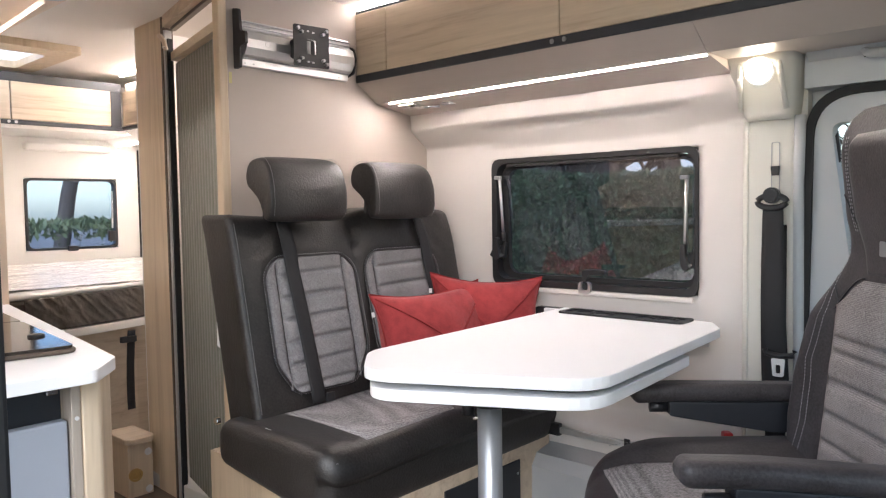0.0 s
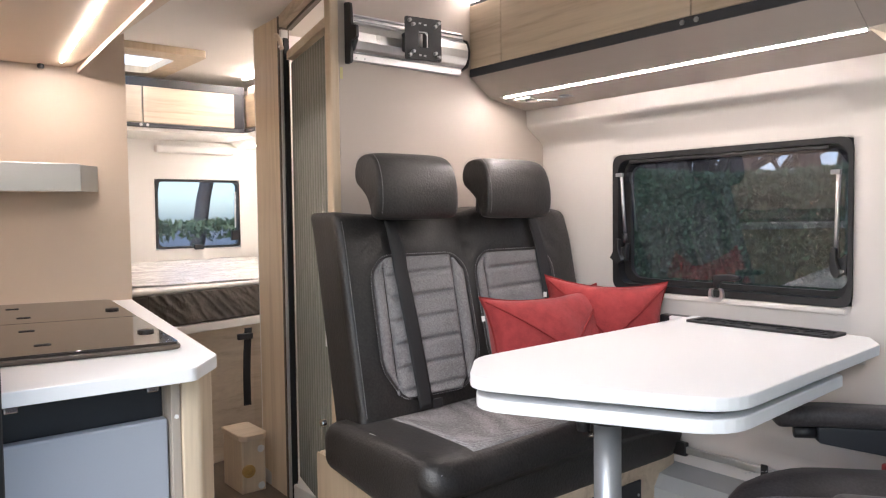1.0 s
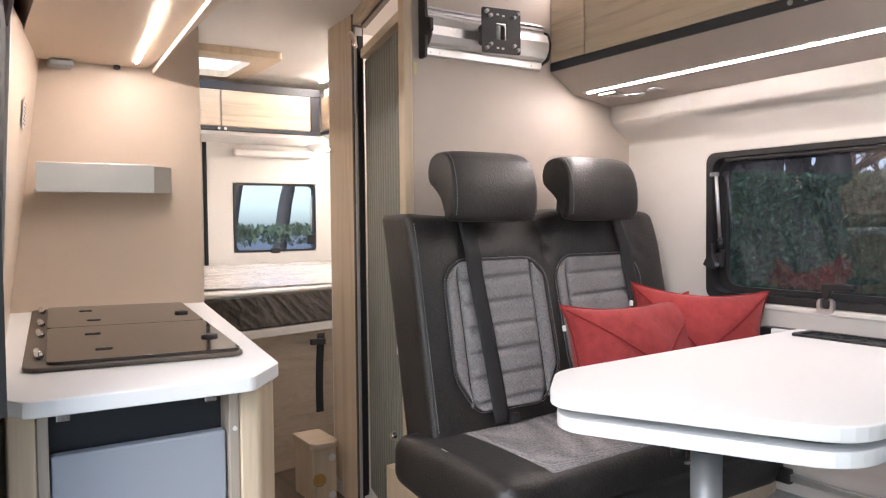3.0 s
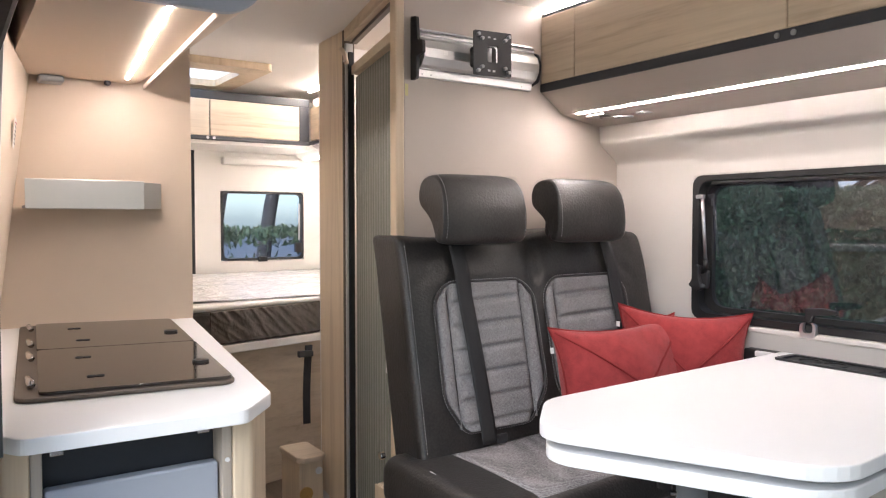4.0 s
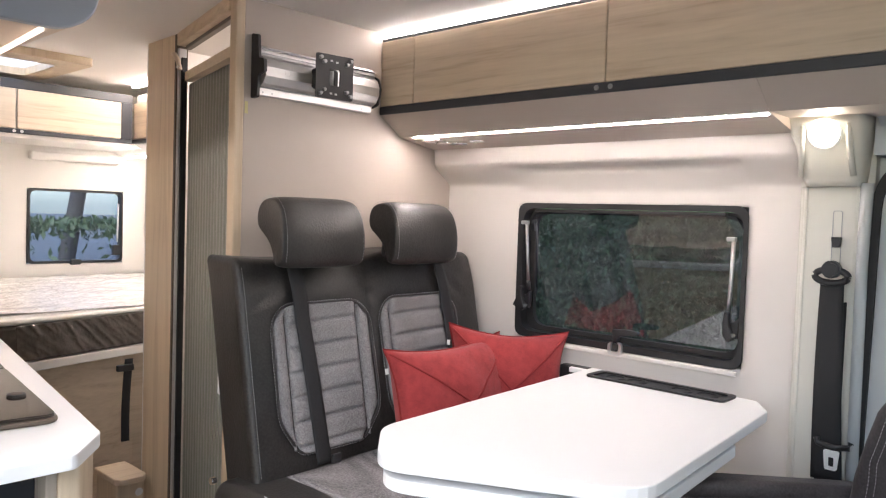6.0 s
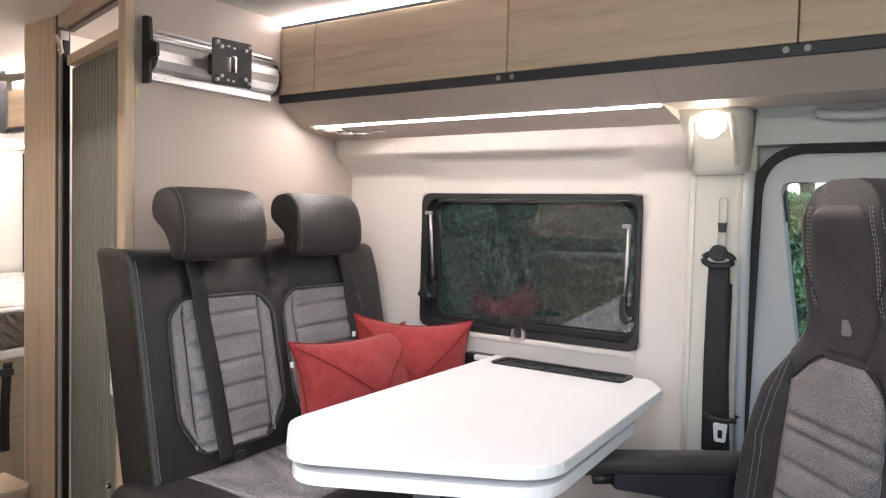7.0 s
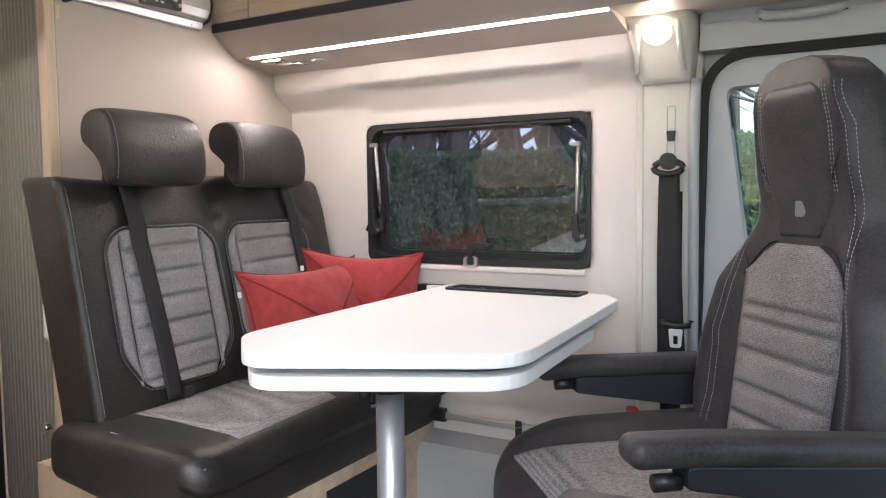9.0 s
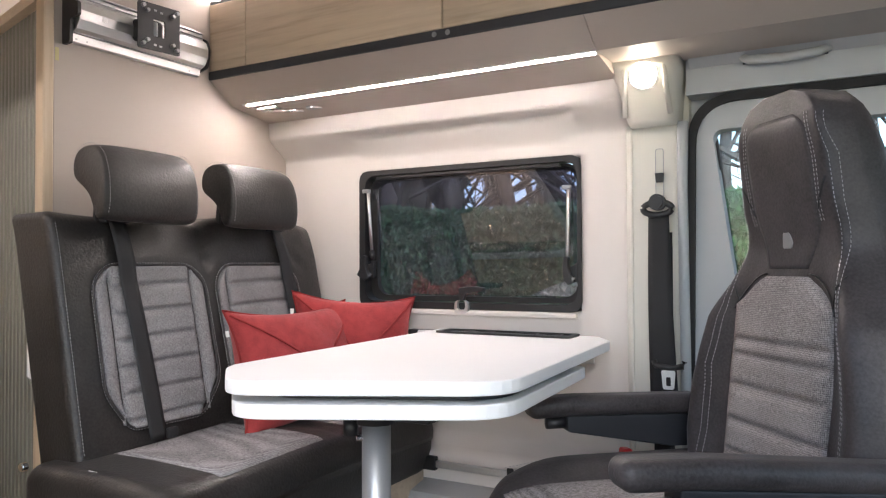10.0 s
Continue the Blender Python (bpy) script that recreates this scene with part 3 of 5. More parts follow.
part("pane", prism(rect(WX0 + 0.030, WX1 - 0.012, WZ0 + 0.028, WZ1 - 0.024, 0.05, 8), 0.046, 0.050, 'y'), "pane_dark", win).visible_shadow = False
pane = bpy.data.objects["pane"]
pane.data.transform(Matrix.Translation((0, 0.046, WZ0)) @ Matrix.Rotation(radians(4), 4, 'X') @ Matrix.Translation((0, -0.046, -WZ0)))
part("window_sill", box(WX0 + 0.03, WX1 - 0.01, -0.016, -0.001, WZ0 - 0.020, WZ0 - 0.004, 0.004), "wall", win)
for x, zt, zb, s, lift in ((WX0 + 0.030, 1.150, 0.960, 1, 0.0), (WX1 - 0.034, 1.125, 0.905, -1, 0.045)):
    arm = part("stay", tube([(x, -0.004, zt), (x + 0.008 * s, 0.004, zb)], 0.0055, 10), "alu", win, smooth=True)
    part("pivot", box(x - 0.018, x + 0.006, -0.012, 0.004, zt - 0.006, zt + 0.006, 0.002), "steel", arm)
    part("knuckle", tube([(x + 0.008 * s, 0.004, zb), (x + 0.010 * s, 0.004, zb - 0.03)], 0.008, 10), "black", arm, smooth=True)
    zc = zb + lift
    latch = part("catch", prism(rounded([(x - 0.016, zc - 0.085), (x + 0.022, zc - 0.090), (x + 0.026, zc - 0.030), (x + 0.012, zc - 0.045), (x - 0.014, zc - 0.045)], 0.008, 3), -0.010, 0.006, 'y', 0.002), "black", win)
    part("catch_lever", prism(rounded([(x - 0.020 - 0.010 * s, zc - 0.080), (x + 0.004, zc - 0.098), (x + 0.016, zc - 0.088), (x + 0.004, zc - 0.050), (x + 0.004, zc - 0.018), (x - 0.008, zc - 0.016), (x - 0.012, zc - 0.050)], 0.005, 3), -0.028, -0.0105, 'y', 0.002), "black", latch)
    for dx, dz in ((-0.010, -0.052), (-0.010, -0.078), (0.016, -0.078)):
        part("screw", disc((x + dx, -0.012, zc + dz), (0, -1, 0), 0.004, 0.004, 10), "chrome", latch)
lever = part("lever", prism(rounded([(-0.018, -0.028), (-0.004, -0.030), (0.004, -0.008), (0.062, 0.0), (0.066, 0.010), (0.030, 0.014), (-0.020, 0.010)], 0.006, 3), -0.026, -0.010, 'y', 0.003), "black", win)
lever.location = (0.690, 0, 0.834)
part("keeper", ring(rect(0.655, 0.700, 0.766, 0.806, 0.016, 5), rect(0.664, 0.691, 0.778, 0.806, 0.010, 5), -0.022, -0.010), "alu", win)
pins = part("top_hinge", box(WX0 + 0.06, WX1 - 0.06, -0.004, 0.010, WZ1 - 0.026, WZ1 - 0.017, 0.002), "black", win)

# ---- television mount on the partition ----
mount = thing("tv_bracket", "aluminium wall rail with black television mounting plate", "bracket", at=(PX, 0, 0))
railp = [(0.004, 1.478), (0.016, 1.480), (0.020, 1.498), (0.040, 1.508), (0.052, 1.528), (0.054, 1.552), (0.046, 1.574), (0.030, 1.584), (0.028, 1.598), (0.020, 1.612), (0.004, 1.614)]
part("rail", prism([(y, z) for y, z in railp], 0, 1, 'x'), "alu", mount)
rail_ob = bpy.data.objects["rail"]
rail_ob.data.transform(Matrix(((0, 1, 0, 0.0), (0.415, 0, 0, -0.815), (0, 0, 1, 0), (0, 0, 0, 1))))
for z in (1.500, 1.590, 1.603):
    part("groove", box(0.019, 0.0335 if z > 1.55 else 0.028, -0.812, -0.402, z - 0.0012, z + 0.0012), "steel", mount)
part("end_plate", prism(rounded([(0.0, 1.468), (0.030, 1.470), (0.034, 1.530), (0.064, 1.535), (0.062, 1.570), (0.036, 1.575), (0.030, 1.640), (0.0, 1.645)], 0.006, 3), -0.828, -0.818, 'y', 0.001), "black", mount)
part("end_plate", prism(rounded([(0.002, 1.490), (0.045, 1.500), (0.056, 1.55), (0.045, 1.585), (0.002, 1.600)], 0.008, 3), -0.399, -0.392, 'y', 0.001), "black", mount)
slide = part("carriage", soft_box(0.05, 0.07, 0.06, 0.012, (2, 2, 2), lambda v: v + Vector((0.066, -0.625, 1.545))), "black", mount, smooth=True)
sw = part("swivel", tube([(0.088, -0.625, 1.525), (0.088, -0.625, 1.565)], 0.012, 14), "steel", mount, smooth=True)
plate_o = rect(-0.061, 0.061, -0.062, 0.062, 0.006, 3)
hole_i = rect(-0.017, 0.017, -0.024, 0.022, 0.004, 3)
plate = part("mounting_plate", ring(plate_o, hole_i, 0.0, 0.004, 'x'), "black", mount)
plate.matrix_local = pose(0.112, -0.627, 1.545, 0, 0, -8)
for sy in (-1, 1):
    for sz in (-1, 1):
        for k in (0.0, 0.012):
            part("bolt", disc((0.009, sy * (0.049 - k), sz * (0.050 - k * 0.9)), (1, 0, 0), 0.0050, 0.014, 12, 0.001), "steel", plate)
for y, z in ((-0.012, 0.045), (0.006, 0.042), (-0.012, -0.047), (0.004, -0.048)):
    part("slot", box(0.0035, 0.0048, y - 0.004, y + 0.004, z - 0.0025, z + 0.0025), "steel", plate)
part("label_patch", box(0.0535, 0.0545, -0.752, -0.738, 1.538, 1.550), "tag", mount)
for y in (-0.80, -0.77, -0.44):
    part("rivet", disc((0.0165, y, 1.487), (1, 0, 0), 0.003, 0.003, 8), "steel", mount)

tagged(part("tape", box(PX + 0.0005, PX + 0.0015, -0.846, -0.836, 1.425, 1.458, 0.0003), "tape"), "small yellowish tape on the partition edge", "tape")

# ---- bench ----
BY0, BY1, BZ0, BZ1 = -0.958, -0.035, 0.440, 1.042
SEATS = (-0.710, -0.338)     # centre lines of the two places


def back_face(y, z):
    """Front of the backrest: reclined, with side bolsters and a crease between the places."""
    x = 0.255 - 0.205 * (z - 0.45)
    for c in SEATS:
        d = (y - c) / 0.165
        inset = max(0.0, 1 - d * d)
        x -= 0.010 * inset * min(1, max(0, (0.93 - z) / 0.05))
    x -= 0.007 * math.exp(-((y + 0.525) / 0.022) ** 2)
    x += 0.013 * math.exp(-((y + 0.525) / 0.055) ** 2) * min(1, max(0, (0.95 - z) / 0.3))
    if z > 0.93:
        x -= 0.010 * ((z - 0.93) / 0.11) ** 2
        x += 0.006 * math.sin(y * 37) * (z - 0.93) / 0.11
    return x


def back_shape(v):
    f0 = (v.x + 0.09) / 0.18
    y = v.y * (0.965 + 0.035 * f0) + (BY0 + BY1) / 2
    z = v.z + (BZ0 + BZ1) / 2
    f = (v.x + 0.09) / 0.18
    edge = max(0.0, (abs(v.y) - 0.38) / 0.12)
    top = z + 0.012 * math.sin((y + 0.525) * 7) * max(0, v.z / 0.3) ** 6 - 0.010 * math.exp(-((y + 0.525) / 0.04) ** 2) * max(0, v.z / 0.3) ** 6
    x = back_face(y, z) - 0.17 * (1 - f) - 0.020 * edge * edge
    # creases drawn in the leatherette beside the insets
    for c in SEATS:
        for s in (-1, 1):
            r = (y - c) * s
            if r > 0.10:
                x += 0.004 * f * math.sin(z * 95 + r * 60) * math.exp(-((z - 0.93) / 0.035) ** 2) * math.exp(-((r - 0.18) / 0.05) ** 2)
    return Vector((x, y, top))


bench = thing("bench_seat", "dark leatherette two-seat travel bench with grey fabric insets", "bench")
part("base", box(PX + 0.012, 0.585, -0.945, -0.085, 0, 0.3585, 0.004), "wood_x", bench, "pale elm-look bench box")
vent = part("vent_panel", box(0.586, 0.592, -0.600, -0.255, 0.03, 0.275, 0.002), "anthracite", bench)
for z in (0.055, 0.235):
    part("screw", disc((0.593, -0.270, z), (1, 0, 0), 0.004, 0.003, 10), "steel", vent)
part("side_panel", box(PX + 0.012, 0.585, -0.952, -0.9455, 0, 0.3565, 0.001), "edge_wood", bench)


def cushion_shape(v):
    f = (v.x + 0.25) / 0.50
    y = v.y - 0.520
    x = 0.370 + v.x - 0.030 * (max(0, abs(v.y) - 0.40) / 0.1) ** 2 * f
    x -= 0.020 * (1 - (v.z + 0.065) / 0.13) * f
    z = 0.422 + v.z - 0.065 * f * max(0.0, -v.z / 0.065)
    if v.z > 0:
        z += 0.006 * math.cos(v.y * 6) + 0.010 * math.sin(f * 3.1) - 0.030 * max(0, (f - 0.86) / 0.14) ** 2
        for c in SEATS:
            z -= 0.008 * max(0, 1 - ((y - c) / 0.18) ** 2) * max(0, 1 - ((f - 0.45) / 0.4) ** 2)
        z += 0.0018 * math.sin(y * 150 + f * 9) * math.exp(-((f - 0.84) / 0.05) ** 2)
    return Vector((x, y, z))


part("seat_cushion", soft_box(0.50, 0.985, 0.13, 0.040, (16, 60, 4), cushion_shape), "leather", bench, smooth=True)
back = part("backrest", soft_box(0.18, BY1 - BY0, BZ1 - BZ0, 0.022, (3, 76, 44), back_shape), "leather", bench, smooth=True)


def inset_outline(c, w, z0, z1, cut):
    return [(c - w + cut * 1.3, z0), (c + w - cut * 1.3, z0), (c + w, z0 + cut * 2), (c + w, z1 - cut), (c + w - cut, z1), (c - w + cut, z1), (c - w, z1 - cut), (c - w, z0 + cut * 2)]


def inset_panel(c):
    """Grey channelled fabric inset: a ribbed middle, two side strips and piping stitched round it."""
    z0, z1, w = 0.535, 0.912, 0.162
    cut = 0.045

    def half(z):
        h = w
        if z > z1 - cut:
            h = w - (z - (z1 - cut))
        if z < z0 + cut * 2:
            h = w - 0.65 * (z0 + cut * 2 - z)
        return h

    ribs = [z0 + 0.018 + i * 0.0625 for i in range(7)]

    def middle(u, v):
        z = z0 + (z1 - z0) * v
        y = c + (2 * u - 1) * min(0.120, half(z) - 0.002)
        g = min(abs(z - r - 0.004 * (2 * u - 1)) for r in ribs)
        e = min(u, 1 - u)
        puff = 0.010 * (1 - math.exp(-(g / 0.007) ** 2)) + 0.003
        return back_face(y, z) + puff * min(1, e / 0.05) + 0.002, y, z

    pan = part("seat_inset", sheet(middle, 24, 90, (-0.02, 0, 0)), "fabric", back, "grey woven fabric inset with quilted channels", smooth=True)
    for s in (-1, 1):
        def strip_fn(u, v, s=s):
            z = z0 + 0.01 + (z1 - z0 - 0.02) * v
            out = half(z)
            y = c + s * (0.123 + (max(0.126, out) - 0.123) * u)
            return back_face(y, z) + 0.009 * math.sin(math.pi * min(1, max(0, u))) ** 0.5 + 0.001, y, z
        part("inset_strip", sheet(strip_fn, 6, 40, (-0.02, 0, 0)), "fabric", back, "", smooth=True)
    line = [(back_face(y, z) + 0.005, y, z) for y, z in rounded(inset_outline(c, w + 0.004, z0 - 0.003, z1 + 0.004, cut), 0.03, 5)]
    part("piping", tube(line + line[:1], 0.0028, 6), "cab_leather", back, smooth=True)
    stitches([(x + 0.001, c + (y - c) * 1.035, (z - 0.726) * 1.02 + 0.726) for x, y, z in line + line[:1]], "stitching", back)


for c in SEATS:
    inset_panel(c)
for y0 in (-0.940, -0.053):
    stitches([(back_face(y0, z) - 0.0040, y0, z) for z in [0.50 + 0.02 * i for i in range(27)]], "stitching", back)
stitches([(0.585 + 0.01 * math.sin(y * 5), y, 0.455) for y in [-0.98 + 0.02 * i for i in range(47)]], "stitching", bench)
stitches([(x, -1.0, 0.464) for x in [0.16 + 0.02 * i for i in range(20)]], "stitching", bench)


def seat_inset_top(u, v):
    x = 0.245 + 0.335 * u
    c = -0.705
    w = 0.165 + 0.005 * u
    y = c + (2 * v - 1) * w - 0.05 * max(0, u - 0.88) * (2 * v - 1)
    f = (x - 0.12) / 0.50
    z = 0.487 + 0.006 * math.cos((y + 0.532) * 6) + 0.010 * math.sin(f * 3.1) - 0.034 * max(0, (f - 0.86) / 0.14) ** 2
    z -= 0.008 * max(0, 1 - ((y - c) / 0.18) ** 2) * max(0, 1 - ((f - 0.45) / 0.4) ** 2)
    z += 0.0035 * min(1, min(u, 1 - u, v, 1 - v) / 0.04) 
    return x, y, z


for dy in (0.0, 0.36):
    part("cushion_inset", sheet(lambda u, v: Vector(seat_inset_top(u, v)) + Vector((0, dy, 0)), 30, 20, (0, 0, -0.014)), "fabric", bench, "grey woven fabric seat inset", smooth=True)
part("textile_tag", box(0.318, 0.346, -0.985, -0.955, 0.487, 0.4895, 0.0008), "tag", bench)


def headrest(c, w):
    """Headrest bent forward at the top like a hood, on two short posts."""
    prof = [(0.195, 1.035), (0.180, 1.072), (0.150, 1.098), (0.116, 1.118), (0.106, 1.150), (0.116, 1.186), (0.150, 1.200), (0.192, 1.196), (0.222, 1.168), (0.238, 1.115), (0.240, 1.055), (0.232, 1.022), (0.206, 1.012)]
    prof = rounded(prof, 0.02, 3)
    b = bmesh.new()
    rows = []
    n = 16
    for i in range(n + 1):
        t = -1 + 2 * i / n
        s = 1 - 0.07 * abs(t) ** 6
        k = 0.175, 1.105
        rows.append([b.verts.new((k[0] + (p[0] - k[0]) * s + 0.006 * (1 - t * t), c + t * w * (1 - 0.05 * max(0, (p[1] - 1.1) / 0.1)), k[1] + (p[1] - k[1]) * s)) for p in prof])
    m = len(prof)
    for i in range(n):
        for j in range(m):
            b.faces.new((rows[i][j], rows[i][(j + 1) % m], rows[i + 1][(j + 1) % m], rows[i + 1][j]))
    for r, s in ((rows[0], 0.75), (rows[-1], 0.75)):
        b.faces.new(r)
    head = part("headrest", b, "leather", bench, "dark leatherette headrest", smooth=True)
    md = head.modifiers.new("bevel", 'BEVEL')
    md.width, md.segments, md.limit_method, md.angle_limit = 0.012, 3, 'ANGLE', radians(50)
    for s in (-1, 1):
        ring_line = [(0.175 + (p[0] - 0.175) * 0.985 + 0.002, c + s * (w - 0.010), 1.105 + (p[1] - 1.105) * 0.985 + 0.002) for p in prof]
        stitches(ring_line[20:46], "stitching", head)
    part("post", tube([(0.120, c - 0.08, 0.99), (0.135, c - 0.08, 1.13)], 0.007, 8), "black", head)
    part("post", tube([(0.120, c + 0.08, 0.99), (0.135, c + 0.08, 1.13)], 0.007, 8), "black", head)


headrest(-0.753, 0.136)
headrest(-0.368, 0.135)


def belt_line(c0, c1, name, group):
    def fn(u, v):
        z = 0.500 + (1.020 - 0.500) * v
        y = c0 + (c1 - c0) * v + (u - 0.5) * 0.048
        return back_face(y, z) + 0.017 + 0.006 * math.sin(v * 3.1), y, z
    t = thing(name, "black seat belt hanging over the bench backrest", "seat belt", group)
    part("webbing", sheet(fn, 4, 40, (-0.002, 0, 0)), "belt", t, smooth=True)
    part("slot", box(back_face(c1, 1.02) - 0.03, back_face(c1, 1.02) + 0.018, c1 - 0.034, c1 + 0.034, 1.016, 1.026, 0.004), "black", t)
    part("tongue", box(0.262, 0.272, c0 + 0.01, c0 + 0.04, 0.500, 0.525, 0.003), "black", t)


belt_line(-0.752, -0.795, "seat_belt", "bench belts")
belt_line(-0.190, -0.232, "seat_belt", "bench belts")
part("recliner_pin", disc((0.10, -0.99, 0.470), (0, -1, 0), 0.010, 0.014, 12, 0.002), "chrome", bench)


# ---- cushions ----
def scatter_cushion(at, turn, tilt, lean, w, h, label):
    t = thing("scatter_cushion", label, "cushion", "red cushions")
    t.matrix_world = pose(*at, lean, tilt, turn)

    def edge(u, v):
        return 1 - 0.17 * (1 - abs(u) ** 2.0) * (abs(v) ** 6), 1 - 0.14 * (1 - abs(v) ** 2.5) * (abs(u) ** 6)

    def side(s):
        def fn(a, c):
            u, v = 2 * a - 1, 2 * c - 1
            ev, eu = edge(u, v)
            th = 0.080 * (max(0, 1 - u * u) ** 0.55) * (max(0, 1 - v * v) ** 0.55)
            th += 0.003 * math.sin(9 * u + 5 * v) * (1 - u * u) * (1 - v * v)
            if s > 0:
                vv = -0.08 + 1.03 * abs(u)
                th += 0.0045 / (1 + math.exp(-(v - vv) * 60)) * (1 - abs(v) ** 8)
            return s * th, u * w / 2 * eu, v * h / 2 * ev
        return fn

    b = sheet(side(1), 40, 34)
    merge(b, sheet(side(-1), 30, 24))
    part("cover", b, "red", t, smooth=True)
    rim = [(-1 + 2 * i / 24, -1) for i in range(25)] + [(1, -1 + 2 * i / 24) for i in range(1, 25)] + [(1 - 2 * i / 24, 1) for i in range(1, 25)] + [(-1, 1 - 2 * i / 24) for i in range(1, 25)]
    line = []
    for u, v in rim:
        ev, eu = edge(u, v)
        line.append((0, u * w / 2 * eu, v * h / 2 * ev))
    part("piping", tube(line, 0.0034, 6), "red_dark", t, smooth=True)
    fn = side(1)
    vee = []
    for i in range(33):
        u = -0.97 + 1.94 * i / 32
        v = -0.10 + 1.05 * abs(u)
        x, y, z = fn((u + 1) / 2, (min(v, 0.985) + 1) / 2)
        vee.append((x + 0.0015, y, z))
    part("envelope_seam", tube(vee, 0.0032, 6), "red_dark", t, smooth=True)
    part("care_label", box(-0.001, 0.001, -w / 2 - 0.002, -w / 2 + 0.008, h * 0.30, h * 0.345), "tag", t)
    return t


scatter_cushion((0.375, -0.385, 0.645), 5, 0, 0, 0.47, 0.335, "red linen cushion with envelope seam on the bench")
bpy.data.objects["scatter_cushion"].matrix_world = Matrix.Translation((0.375, -0.390, 0.640)) @ Euler((0, radians(-12), radians(-3))).to_matrix().to_4x4() @ Euler((radians(1), 0, 0)).to_matrix().to_4x4()
second = scatter_cushion((0.40, -0.14, 0.65), 40, 0, 0, 0.38, 0.335, "red linen cushion leaning against the window wall")
second.matrix_world = Matrix.Translation((0.400, -0.178, 0.660)) @ Euler((0, radians(-8), radians(-38))).to_matrix().to_4x4() @ Euler((radians(-4), 0, 0)).to_matrix().to_4x4()

# ---- table ----
TABLE = [(0.610, -0.028), (1.110, -0.060), (1.167, -0.150), (1.2185, -0.862), (0.798, -1.073), (0.655, -0.930)]
TR = [0.010, 0.010, 0.010, 0.075, 0.055, 0.045]
table = thing("dinette_table", "white laminate dinette table with swing-out leaf on one leg", "table")
part("tabletop", prism(rounded(TABLE, TR), 0.696, 0.7205, 'z', 0.0025), "white", table, "white laminate tabletop")
LEAF = [(0.665, -0.345), (1.170, -0.345), (1.2085, -0.856), (0.802, -1.060), (0.667, -0.928)]
part("leaf", prism(rounded(LEAF, [0.012, 0.010, 0.075, 0.055, 0.045]), 0.655, 0.680, 'z', 0.0025), "white", table, "white laminate extension leaf")
# added dark filler, coloured for the shade between tabletop and leaf
part("spacer", prism(rounded([(0.70, -0.34), (1.15, -0.34), (1.18, -0.78), (1.15, -0.84), (0.82, -0.98), (0.70, -0.88)], 0.05), 0.6805, 0.6955), "anthracite", table)
part("leg", tube([(0.942, -0.842, 0.0), (0.942, -0.842, 0.628)], 0.0265, 24), "steel", table, "grey metal table leg", smooth=True)
part("collar", tube([(0.942, -0.842, 0.624), (0.942, -0.842, 0.6545)], 0.036, 24), "black", table, smooth=True)
part("bracket", box(0.84, 1.08, -0.885, -0.800, 0.640, 0.6545, 0.005), "black", table)
part("knob", tube([(0.897, -0.859, 0.600), (0.897, -0.859, 0.630)], 0.014, 12), "black", table, smooth=True)
part("screw", disc((0.921, -0.864, 0.598), (-0.7, -0.7, 0), 0.006, 0.012, 10), "chrome", table)
part("foot", tube([(0.942, -0.842, 0.0), (0.942, -0.842, 0.012)], 0.07, 24), "steel", table, smooth=True)
part("wall_rail", box(0.62, 1.08, -0.012, -0.001, 0.640, 0.695, 0.003), "alu", table)
tray = thing("cup_tray", "black plastic organiser tray let into the table", "tray")
to, ti = rect(0.664, 1.062, -0.158, -0.062, 0.018, 5), rect(0.680, 1.046, -0.145, -0.076, 0.014, 5)
part("rim", ring(to, ti, 0.7207, 0.7265, 'z'), "black", tray)
part("bowl", prism(ti, 0.7207, 0.7215), "black", tray)
for x in (0.735, 0.800, 0.93, 1.00):
    part("cup_ring", ring(rounded([(x - 0.03, -0.138), (x + 0.03, -0.138), (x + 0.03, -0.083), (x - 0.03, -0.083)], 0.027, 5), rounded([(x - 0.024, -0.132), (x + 0.024, -0.132), (x + 0.024, -0.089), (x - 0.024, -0.089)], 0.021, 5), 0.7216, 0.7245, 'z'), "black", tray)
tagged(part("wall_box", box(0.50, 0.60, -0.040, -0.003, 0.655, 0.716, 0.006), "black"), "small black box on the wall behind the cushions", "box")
tagged(part("wall_bar", box(0.545, 0.70, -0.055, -0.040, 0.700, 0.716, 0.003), "white"), "white wall bar holding the table end", "bar")

# low wall: rail and step in the lining
lowrail = thing("floor_rail", "narrow aluminium rail with black end caps along the wall foot", "rail")
part("bar", box(0.63, 1.30, -0.098, -0.084, 0.325, 0.345, 0.003), "alu", lowrail)
part("end_cap", box(0.585, 0.632, -0.102, -0.082, 0.316, 0.356, 0.004), "black", lowrail)
part("end_cap", box(0.86, 0.88, -0.104, -0.099, 0.305, 0.355, 0.003), "black", lowrail)
structure("wall_foot", prism([(-0.001, 0.30), (-0.16, 0.27), (-0.185, 0.235), (-0.19, 0.0), (-0.001, 0.0)], 0.46, 1.34, 'x'), "foot", "grey moulded step along the wall foot", "wall")


